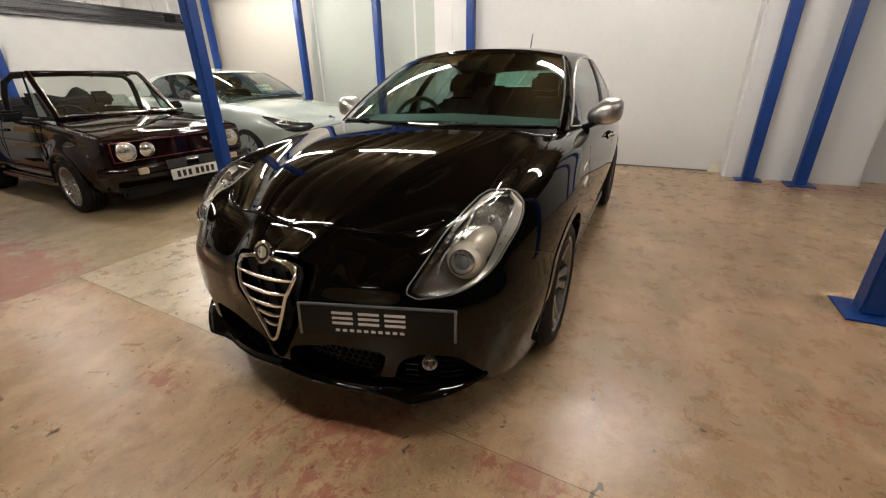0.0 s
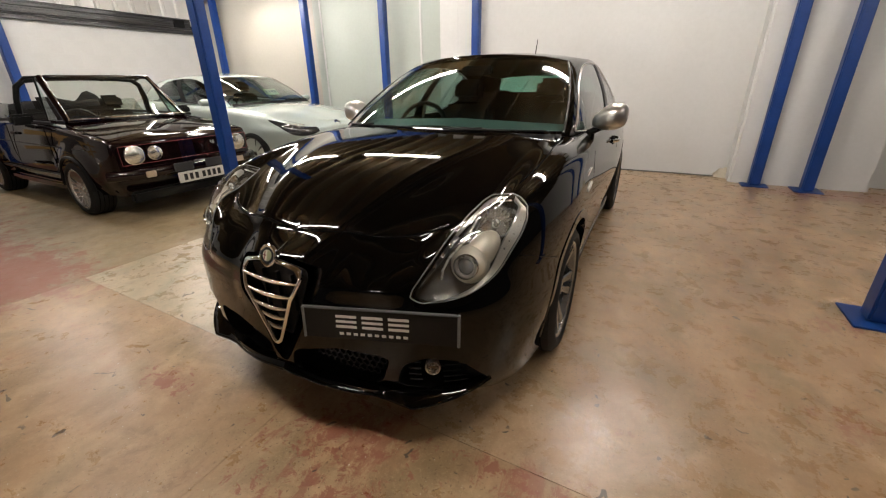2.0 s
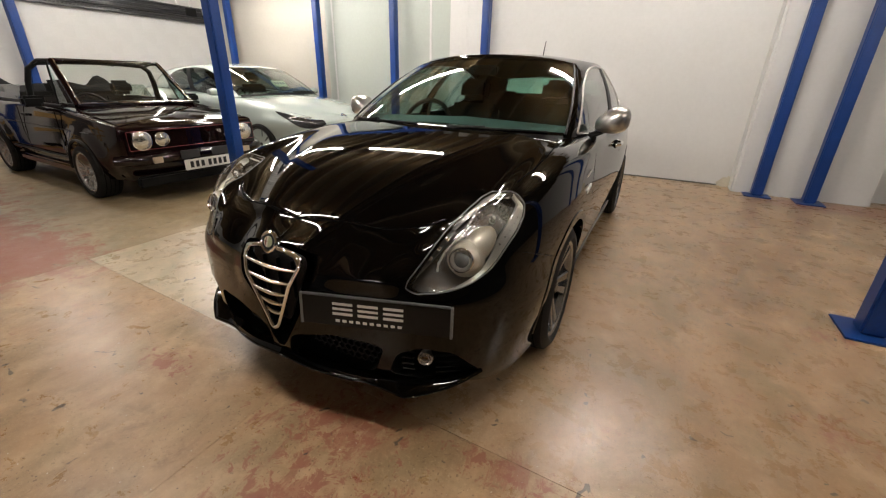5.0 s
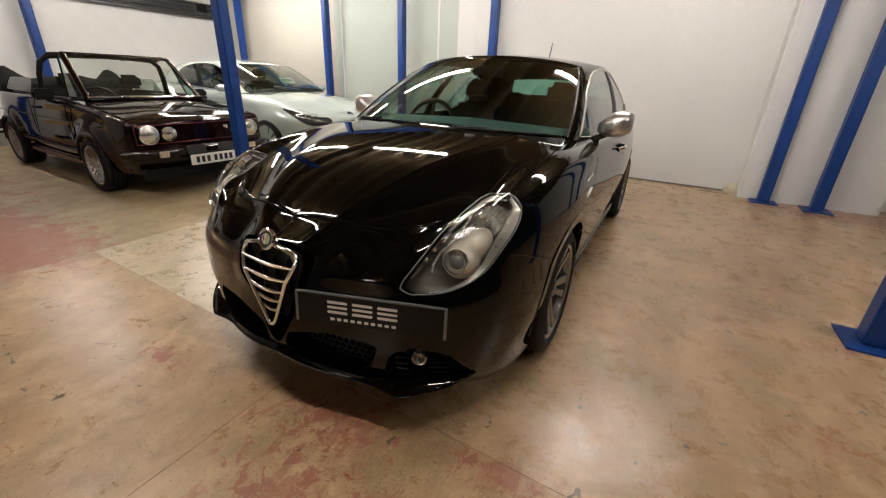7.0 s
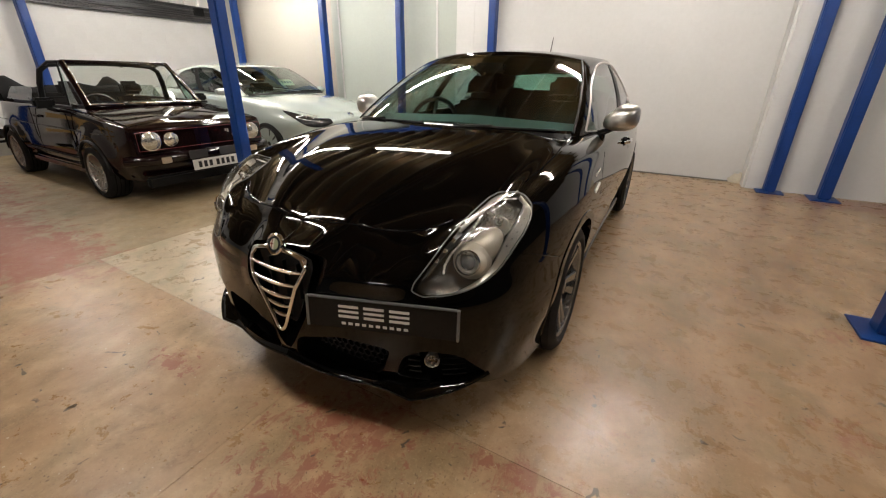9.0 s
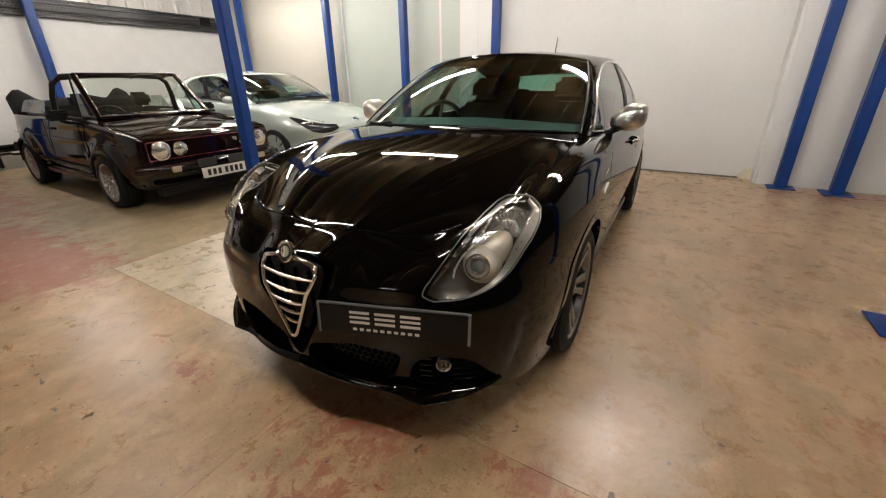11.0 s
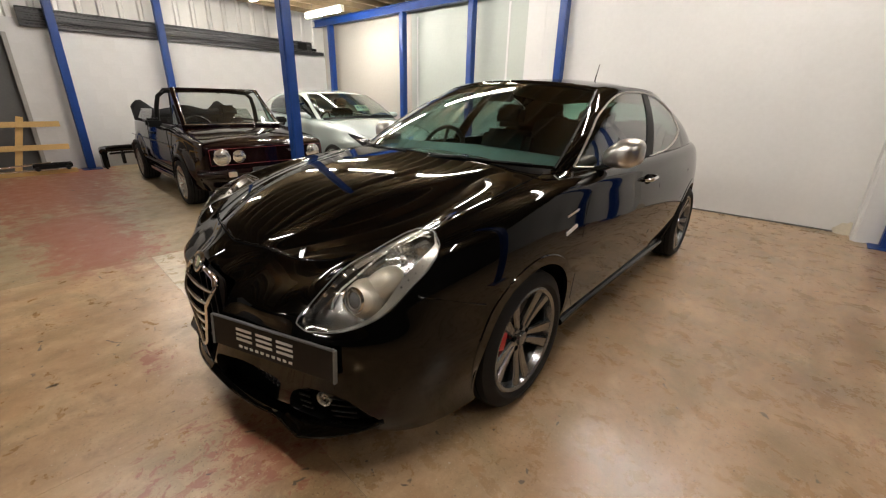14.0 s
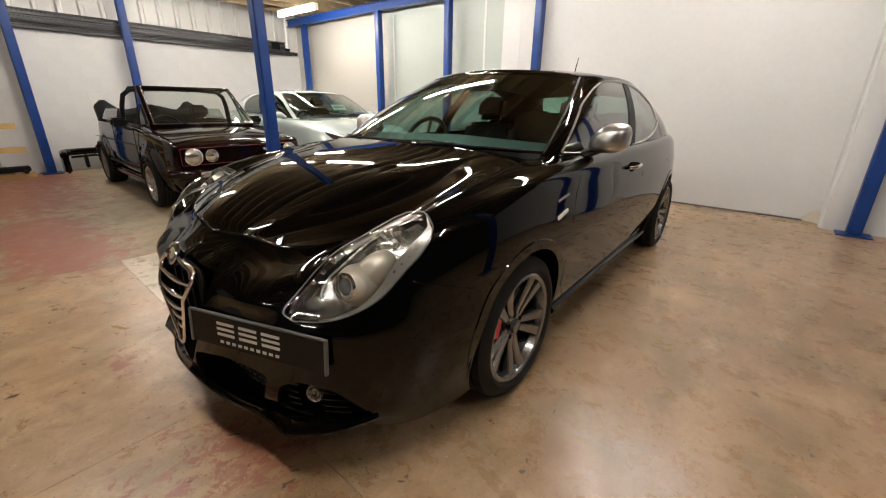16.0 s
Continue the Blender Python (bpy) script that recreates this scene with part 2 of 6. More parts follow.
CONCRETE = floor_material("worn_concrete", (0.285, 0.166, 0.083, 1), (0.44, 0.289, 0.159, 1), (0.54, 0.388, 0.232, 1), 0.22, 0.44, 0.8)
PALE_CONCRETE = floor_material("polished_concrete", (0.315, 0.195, 0.102, 1), (0.470, 0.312, 0.180, 1), (0.60, 0.44, 0.285, 1), 0.20, 0.40, 0.6)
# Same concrete, lightened: the white wall's grazing reflection put into its colour.
WALL_SHEEN_CONCRETE = floor_material("wall_sheen_concrete", (0.42, 0.325, 0.215, 1), (0.58, 0.475, 0.335, 1), (0.64, 0.54, 0.40, 1), 0.2, 0.4, 0.35)
DULL_CONCRETE = floor_material("dull_concrete", (0.25, 0.178, 0.094, 1), (0.36, 0.267, 0.154, 1), (0.41, 0.312, 0.192, 1), 0.36, 0.6, 0.95)


# ---------------------------------------------------------------- mesh helpers
def mesh_of(name, bm, material, smooth=None):
    """A mesh from bm; smooth: the angle in degrees past which an edge stays sharp."""
    me = bpy.data.meshes.new(name)
    bmesh.ops.recalc_face_normals(bm, faces=bm.faces)
    bm.to_mesh(me)
    bm.free()
    for one in material if isinstance(material, (list, tuple)) else [material]:
        me.materials.append(one)
    if smooth:
        me.polygons.foreach_set("use_smooth", [True] * len(me.polygons))
        me.set_sharp_from_angle(angle=radians(smooth))
    return me


def part(name, bm, material, parent=None, label="", smooth=None, at=None):
    ob = new(name, mesh_of(name, bm, material, smooth))
    if at is not None:
        ob.matrix_basis = at
    if parent is not None:
        ob.parent = parent
    if label:
        ob["label"] = label
    return ob


def empty(name, at, label, category, group="", kind=""):
    ob = new(name)
    ob.matrix_basis = at
    return tagged(ob, label, category, group, kind)


def box(bm, x0, x1, y0, y1, z0, z1, bevel=0.0, m=None):
    made = bmesh.ops.create_cube(bm, size=1.0)["verts"]
    bmesh.ops.transform(bm, verts=made, matrix=Matrix.LocRotScale(((x0 + x1) / 2, (y0 + y1) / 2, (z0 + z1) / 2), None, (x1 - x0, y1 - y0, z1 - z0)))
    if bevel:
        edges = list({e for v in made for e in v.link_edges})
        made = list({v for f in bmesh.ops.bevel(bm, geom=edges, offset=bevel, segments=2, affect="EDGES")["faces"] for v in f.verts} | {v for v in made if v.is_valid})
    if m is not None:
        bmesh.ops.transform(bm, verts=made, matrix=m)
    return bm


def boxed(*a, **k):
    return box(bmesh.new(), *a, **k)


def lathe(profile, steps=48, axis="x", bm=None):
    """A ring round an axis through the origin from (along, radius) pairs."""
    bm = bm or bmesh.new()
    rows = []
    for k in range(steps):
        a = 2 * math.pi * k / steps
        c, s = math.cos(a), math.sin(a)
        rows.append([bm.verts.new({"x": (u, r * c, r * s), "y": (r * c, u, r * s), "z": (r * c, r * s, u)}[axis]) for u, r in profile])
    for k in range(steps):
        a, b = rows[k], rows[(k + 1) % steps]
        for i in range(len(profile) - 1):
            bm.faces.new((a[i], a[i + 1], b[i + 1], b[i]))
    bmesh.ops.remove_doubles(bm, verts=bm.verts, dist=1e-6)
    return bm


def tube(points, radius, sides=8, bm=None, closed=False, flat=1.0):
    """A rod swept along points; flat squeezes it along its second side."""
    bm = bm or bmesh.new()
    pts = [Vector(p) for p in points]
    n = len(pts)
    rings = []
    for i, p in enumerate(pts):
        ahead = (pts[(i + 1) % n] if closed or i < n - 1 else p) - (pts[i - 1] if closed or i else p)
        ahead.normalize()
        side = ahead.cross(Vector((0, 0, 1)))
        if side.length < 0.05:
            side = ahead.cross(Vector((0, 1, 0)))
        side.normalize()
        up = side.cross(ahead)
        r = radius(i / max(1, n - 1)) if callable(radius) else radius
        rings.append([bm.verts.new(p + side * (r * math.cos(2 * math.pi * k / sides)) + up * (r * flat * math.sin(2 * math.pi * k / sides))) for k in range(sides)])
    for i in range(n if closed else n - 1):
        a, b = rings[i], rings[(i + 1) % n]
        for k in range(sides):
            bm.faces.new((a[k], a[(k + 1) % sides], b[(k + 1) % sides], b[k]))
    if not closed:
        bm.faces.new(rings[0][::-1])
        bm.faces.new(rings[-1])
    return bm


def prism(outline, lo, hi, axis="y", bm=None, scale_hi=1.0):
    """A solid from a closed outline of (a, b), drawn out along an axis."""
    bm = bm or bmesh.new()
    ca, cb = sum(p[0] for p in outline) / len(outline), sum(p[1] for p in outline) / len(outline)

    def put(a, b, u):
        return bm.verts.new({"x": (u, a, b), "y": (a, u, b), "z": (a, b, u)}[axis])

    low = [put(a, b, lo) for a, b in outline]
    high = [put(ca + (a - ca) * scale_hi, cb + (b - cb) * scale_hi, hi) for a, b in outline]
    n = len(outline)
    for i in range(n):
        bm.faces.new((low[i], low[(i + 1) % n], high[(i + 1) % n], high[i]))
    bm.faces.new(low[::-1])
    bm.faces.new(high)
    return bm


def spline(keys):
    """A smooth curve through (t, value) pairs; a value is a number or a tuple."""
    ts = np.array([k[0] for k in keys], float)
    vs = np.array([np.atleast_1d(k[1]) for k in keys], float)
    d = np.zeros_like(vs)
    if len(ts) > 2:
        h = np.diff(ts)[:, None]
        slope = np.diff(vs, axis=0) / h
        d[1:-1] = (slope[:-1] * h[1:] + slope[1:] * h[:-1]) / (h[1:] + h[:-1])
        d[0], d[-1] = slope[0], slope[-1]
    elif len(ts) == 2:
        d[:] = (vs[1] - vs[0]) / (ts[1] - ts[0])

    def at(t):
        t = min(max(t, ts[0]), ts[-1])
        i = int(min(max(np.searchsorted(ts, t) - 1, 0), len(ts) - 2)) if len(ts) > 1 else 0
        if len(ts) == 1:
            v = vs[0]
        else:
            w = ts[i + 1] - ts[i]
            u = (t - ts[i]) / w
            v = (2 * u**3 - 3 * u**2 + 1) * vs[i] + (u**3 - 2 * u**2 + u) * w * d[i] + (3 * u**2 - 2 * u**3) * vs[i + 1] + (u**3 - u**2) * w * d[i + 1]
        return v if len(v) > 1 else float(v[0])

    return at


def bend(values):
    """A curve through evenly spaced points whose bend runs on smoothly (a natural cubic)."""
    v = np.array([np.atleast_1d(p) for p in values], float)
    n = len(v)
    a = np.eye(n)
    rhs = np.zeros_like(v)
    for i in range(1, n - 1):
        a[i, i - 1 : i + 2] = (1, 4, 1)
        rhs[i] = 6 * (v[i - 1] - 2 * v[i] + v[i + 1])
    m = np.linalg.solve(a, rhs)

    def at(t):
        t = min(max(t, 0.0), n - 1.0)
        i = int(min(t, n - 2))
        u = t - i
        return v[i] * (1 - u) + v[i + 1] * u + (((1 - u) ** 3 - (1 - u)) * m[i] + (u**3 - u) * m[i + 1]) / 6

    return at


def cut(ob, cutters):
    """Takes the solids away from ob for good; each is a pair of a bmesh and a slot of ob's materials."""
    for bm, slot in cutters:
        me = bpy.data.meshes.new("cutter")
        bmesh.ops.recalc_face_normals(bm, faces=bm.faces)
        for f in bm.faces:
            f.material_index = slot
        bm.to_mesh(me)
        bm.free()
        for one in ob.data.materials:
            me.materials.append(one)
        tool = new("cutter", me)
        mod = ob.modifiers.new("cut", "BOOLEAN")
        mod.operation, mod.solver, mod.object = "DIFFERENCE", "EXACT", tool
        bpy.context.view_layer.update()
        made = bpy.data.meshes.new_from_object(ob.evaluated_get(bpy.context.evaluated_depsgraph_get()))
        ob.modifiers.clear()
        old = ob.data
        ob.data = made
        made.name = old.name
        bpy.data.objects.remove(tool)
        bpy.data.meshes.remove(me)
        bpy.data.meshes.remove(old)
    ob.data.polygons.foreach_set("use_smooth", [True] * len(ob.data.polygons))
    ob.data.set_sharp_from_angle(angle=radians(32))


# ---------------------------------------------------------------- the room
WEST, EAST, SOUTH, NORTH, NORTH_W = -8.3, 7.0, -9.0, 5.70, 5.89
STEP_X, HIGH = -2.25, 3.4


def structure(name, bm, material, label, category, smooth=None):
    return tagged(part(name, bm, material, None, "", smooth), label, category, "", "structure")


floor = structure("floor", boxed(WEST - 0.3, EAST + 0.3, SOUTH - 0.3, NORTH_W + 0.3, -0.25, -0.004), CONCRETE, "worn brown sealed concrete floor with red paint remains", "floor")


def joint(x):
    """Where the long cross joint of the floor runs."""
    return 0.165 - 0.036 * x


GAP = 0.0011
for outline, mat in (
    # Left slab carries the painted wall reflection; the split at x = -0.1 is added.
    ([(-2.37 + GAP, joint(-2.37) + GAP), (-0.1 - GAP, joint(-0.1) + GAP), (-0.1 - GAP, NORTH_W + 0.2), (-2.37 + GAP, NORTH_W + 0.2)], WALL_SHEEN_CONCRETE),
    ([(-0.1 + GAP, joint(-0.1) + GAP), (EAST + 0.2, joint(EAST) + GAP), (EAST + 0.2, NORTH_W + 0.2), (-0.1 + GAP, NORTH_W + 0.2)], PALE_CONCRETE),
    ([(-2.37 + GAP, SOUTH - 0.2), (-0.1 - GAP, SOUTH - 0.2), (-0.1 - GAP, joint(-0.1) - GAP), (-2.37 + GAP, joint(-2.37) - GAP)], CONCRETE),
    ([(-0.1 + GAP, SOUTH - 0.2), (EAST + 0.2, SOUTH - 0.2), (EAST + 0.2, joint(EAST) - GAP), (-0.1 + GAP, joint(-0.1) - GAP)], CONCRETE),
    ([(WEST - 0.2, SOUTH - 0.2), (-2.37 - GAP, SOUTH - 0.2), (-2.37 - GAP, NORTH_W + 0.2), (WEST - 0.2, NORTH_W + 0.2)], DULL_CONCRETE),
):
    part("slab", prism(outline, -0.0045, 0.0, "z"), mat, floor)

structure("wall_north", boxed(STEP_X, EAST, NORTH, NORTH + 0.2, 0, HIGH), WHITE_WALL, "smooth white painted wall behind the black hatchback", "wall")
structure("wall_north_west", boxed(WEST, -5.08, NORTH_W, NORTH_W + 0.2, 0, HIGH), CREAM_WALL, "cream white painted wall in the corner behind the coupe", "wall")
structure("wall_north_middle", boxed(-5.08, STEP_X, NORTH_W + 0.003, NORTH_W + 0.2, 0, HIGH), GREEN_WALL, "pale green grey sheeted wall between blue posts", "wall")
structure("wall_return", boxed(STEP_X, STEP_X + 0.1, NORTH + 0.2, NORTH_W + 0.2, 0, HIGH), WHITE_WALL, "short white painted return of the wall", "wall")
bm = boxed(WEST - 0.2, WEST, 0.16, NORTH_W + 0.2, 0, 2.40)
box(bm, WEST - 0.2, WEST, SOUTH, -1.15, 0, 2.40)
box(bm, WEST - 0.2, WEST, -1.15, 0.16, 2.18, 2.40)
wall_west = structure("wall_west", bm, WHITE_WALL, "white painted blockwork wall under the cladding", "wall")
# South and east walls are unseen, added near-black to darken reflections.
structure("wall_south", boxed(WEST, EAST, SOUTH - 0.2, SOUTH, 0, HIGH), UNSEEN_DARK, "unseen wall added behind the camera, blackened to stand in for darkness", "wall")
structure("wall_east", boxed(EAST, EAST + 0.2, SOUTH, NORTH + 0.2, 0, HIGH), UNSEEN_DARK, "unseen wall added beside the open floor, blackened to stand in for darkness", "wall")
bm = boxed(2.08, 3.46, 5.40, NORTH - 0.001, 0, CEIL + 0.2)
bmesh.ops.bevel(bm, geom=[e for e in bm.edges if abs(e.verts[0].co.x - e.verts[1].co.x) < 1e-4 and abs(e.verts[0].co.y - e.verts[1].co.y) < 1e-4 and e.verts[0].co.y < 5.5], offset=0.03, segments=3, affect="EDGES")
structure("wall_pier", bm, WHITE_WALL, "white painted pier standing proud of the wall", "pier", 40)
door = structure("door_1", boxed(WEST - 0.12, WEST - 0.06, -1.10, 0.10, 0.0, 2.13, 0.004), GREY_STEEL, "closed dark grey steel door in the block wall", "door")
for y0, y1, z0, z1 in ((0.10, 0.159, 0, 2.179), (-1.149, -1.10, 0, 2.179), (-1.10, 0.10, 2.13, 2.179)):
    part("door_frame", boxed(WEST - 0.15, WEST + 0.012, y0, y1, z0, z1, 0.004), surface("frame_grey", (0.30, 0.29, 0.27), 0.5), door)


def cladding():
    """Ribbed steel sheet above the blockwork."""
    bm = bmesh.new()
    line = []
    y, k = SOUTH, 0
    while y < NORTH_W:
        for dy, dx in ((0.0, 0.0), (0.20, 0.0), (0.225, 0.03), (0.275, 0.03)):
            line.append((WEST - 0.05 + dx, y + dy))
        y += 0.3
    for (x0, y0), (x1, y1) in zip(line, line[1:]):
        bm.faces.new([bm.verts.new(p) for p in ((x0, y0, 2.40), (x1, y1, 2.40), (x1, y1, HIGH), (x0, y0, HIGH))])
    bmesh.ops.remove_doubles(bm, verts=bm.verts, dist=1e-5)
    out = bmesh.ops.extrude_face_region(bm, geom=bm.faces[:])
    bmesh.ops.translate(bm, verts=[v for v in out["geom"] if isinstance(v, bmesh.types.BMVert)], vec=(-0.03, 0, 0))
    return bm


structure("wall_cladding", cladding(), CLADDING, "ribbed white steel cladding above the block wall", "cladding")


def ceiling():
    bm = boxed(WEST, EAST, SOUTH, NORTH_W, CEIL + 0.22, CEIL + 0.26)
    for f in bm.faces:
        f.material_index = 1
    x = WEST + 0.75
    while x < EAST:
        box(bm, x, x + 0.05, SOUTH + 0.02, NORTH_W - 0.02, CEIL, CEIL + 0.217)
        x += 0.45
    return bm


structure("ceiling", ceiling(), [TIMBER, DECK], "timber joists and chipboard deck of a mezzanine", "ceiling")

def column(x, y, w=0.12, top=CEIL - 0.201):
    """A square blue post with a base plate."""
    thing = empty("steel_post", pose(x, y, 0), "blue painted square steel post on a floor plate", "post", "mezzanine posts")
    part("shaft", boxed(-w / 2, w / 2, -w / 2, w / 2, 0.012, top, 0.012), BLUE_STEEL, thing, smooth=40)
    part("base_plate", boxed(-0.14, 0.14, -0.14, 0.14, 0, 0.012, 0.003), BLUE_STEEL, thing)
    return thing


for x, y in ((-3.0, 2.02), (-8.14, 0.72), (-8.14, 2.27), (-7.60, 5.65), (-5.08, 5.65), (-3.31, 5.63), (-1.55, 5.54), (2.345, 5.33), (2.845, 5.23), (2.395, 1.905)):
    column(x, y, top=CEIL - 0.001 if y < 3 or x > -2 else CEIL - 0.151)


def beam(x0, x1, y0, y1, z0, z1, label):
    """A blue steel I-beam along x."""
    bm = bmesh.new()
    w, t = y1 - y0, 0.012
    for lo, hi, a, b in ((z0, z0 + t, 0, w), (z1 - t, z1, 0, w), (z0 + t, z1 - t, w / 2 - t / 2, w / 2 + t / 2)):
        box(bm, x0, x1, y0 + a, y0 + b, lo, hi)
    return tagged(part("steel_beam", bm, BLUE_STEEL), label, "beam", "mezzanine beams")


beam(WEST + 0.02, STEP_X, 5.60, 5.72, CEIL - 0.15, CEIL - 0.001, "blue painted steel beam carrying the timber joists")

def tube_lamp(x, y, z, top, length=1.5):
    """A bare fluorescent batten along x."""
    thing = empty("fluorescent_batten", pose(x, y, z), "white fluorescent batten with a lit bare tube", "ceiling light", "fluorescent battens")
    part("housing", boxed(-length / 2, length / 2, -0.045, 0.045, 0.033, 0.08, 0.006), WHITE_PLASTIC, thing)
    bm = lathe([(-length / 2 + 0.03, 0.001), (-length / 2 + 0.03, 0.031), (length / 2 - 0.03, 0.031), (length / 2 - 0.03, 0.001)], 16)
    part("lit_tube", bm, TUBE_GLOW, thing, "glowing warm white tube", 50)
    for s in (-1, 1):
        part("end_cap", boxed(s * length / 2 - 0.02, s * length / 2 + 0.02, -0.034, 0.034, -0.034, 0.03, 0.004), WHITE_PLASTIC, thing)
        if top - z > 0.09:
            part("chain", tube([(s * length / 3, 0, 0.08), (s * length / 3, 0, top - z)], 0.004, 6), GREY_STEEL, thing)
    return thing


tube_lamp(-6.19, 4.58, 2.85, CEIL, 1.25)
# The batten at (4.3, 1.5) is added, unseen, to brighten the right wall.
for x, y in ((-6.1, 3.48), (-4.1, 3.48), (-2.0, 3.48), (1.0, 3.45), (4.3, 1.5), (-6.4, 1.3), (-2.0, -0.35), (1.0, -0.35), (0.2, -6.6)):
    tube_lamp(x, y, CEIL - 0.081, CEIL)





# ---------------------------------------------------------------- cars: x across, y back from the nose, z up
def flow(keys):
    """A curve through (t, value) pairs whose bend runs on smoothly, however the keys are spaced."""
    ts = np.array([k[0] for k in keys], float)
    v = np.array([np.atleast_1d(k[1]) for k in keys], float)
    n = len(ts)
    h = np.diff(ts)
    a, rhs = np.eye(n), np.zeros_like(v)
    for i in range(1, n - 1):
        a[i, i - 1 : i + 2] = (h[i - 1], 2 * (h[i - 1] + h[i]), h[i])
        rhs[i] = 6 * ((v[i + 1] - v[i]) / h[i] - (v[i] - v[i - 1]) / h[i - 1])
    m = np.linalg.solve(a, rhs)

    def at(t):
        t = min(max(t, ts[0]), ts[-1])
        i = int(min(max(np.searchsorted(ts, t) - 1, 0), n - 2))
        w = h[i]
        u = (t - ts[i]) / w
        q = v[i] * (1 - u) + v[i + 1] * u + (((1 - u) ** 3 - (1 - u)) * m[i] + (u**3 - u) * m[i + 1]) * w * w / 6
        return q if len(q) > 1 else float(q[0])

    return at


def shell(outline, levels, spine, per_key=6, per_level=5, floor_z=0.18, shape=None, fine_to=0, fine=1):
    """A closed car body. outline: the plan from nose to tail, keyed by its index; levels: (insets, heights), keyed likewise, from the
    bottom edge to the top edge; spine: (index, (y, z)) of the middle line to which the top closes.
    Up to the index fine_to, and all across the top, the mesh is finer by the factor fine."""
    plan = bend(outline)
    tabs = [(flow(a), flow(b)) for a, b in levels]
    mid = flow(spine)
    n = len(outline) - 1
    bm = bmesh.new()
    grid = []
    stops = [k / (per_key * fine) for k in range(fine_to * per_key * fine)] + [k / per_key for k in range(fine_to * per_key, n * per_key + 1)]
    for i, s in enumerate(stops):
        p = plan(s)
        d = plan(min(s + 0.02, n)) - plan(max(s - 0.02, 0))
        if i == 0:
            d = np.array((1.0, 0.0))
        if i == len(stops) - 1:
            d = np.array((-1.0, 0.0))
        d = d / np.hypot(*d)
        out = np.array((d[1], -d[0]))
        keys = []
        for inset, height in tabs:
            q = p - out * inset(s)
            keys.append((max(q[0], 0.0), q[1], height(s)))
        first, last = keys[0], keys[-1]
        top = mid(s)
        low = [(0.0, first[1], floor_z), (first[0] * 0.6, first[1], floor_z)]
        cap = []
        for w in (0.3, 0.62, 1.0):
            cap.append((last[0] * (1 - w), last[1] + (top[0] - last[1]) * w, last[2] + (top[1] - last[2]) * (1 - (1 - w) ** 1.7)))
        f = bend(keys + cap)
        side_steps, top_steps = (len(keys) - 1) * per_level, 3 * per_level * fine
        row = low + [tuple(f(k / per_level)) for k in range(side_steps)] + [tuple(f(len(keys) - 1 + k / (per_level * fine))) for k in range(top_steps + 1)]
        grid.append(row)
    m = len(grid[0])
    for side in (1, -1):
        vs = [[bm.verts.new((side * max(x, 0.0), y, z)) for x, y, z in (row if shape is None else [shape(*p) for p in row])] for row in grid]
        for i in range(len(vs) - 1):
            for k in range(m - 1):
                f = (vs[i][k], vs[i + 1][k], vs[i + 1][k + 1], vs[i][k + 1])
                bm.faces.new(f if side == 1 else f[::-1])
    bmesh.ops.remove_doubles(bm, verts=bm.verts, dist=2e-4)
    bmesh.ops.dissolve_degenerate(bm, dist=1e-5, edges=bm.edges)
    bmesh.ops.recalc_face_normals(bm, faces=bm.faces)
    return bm


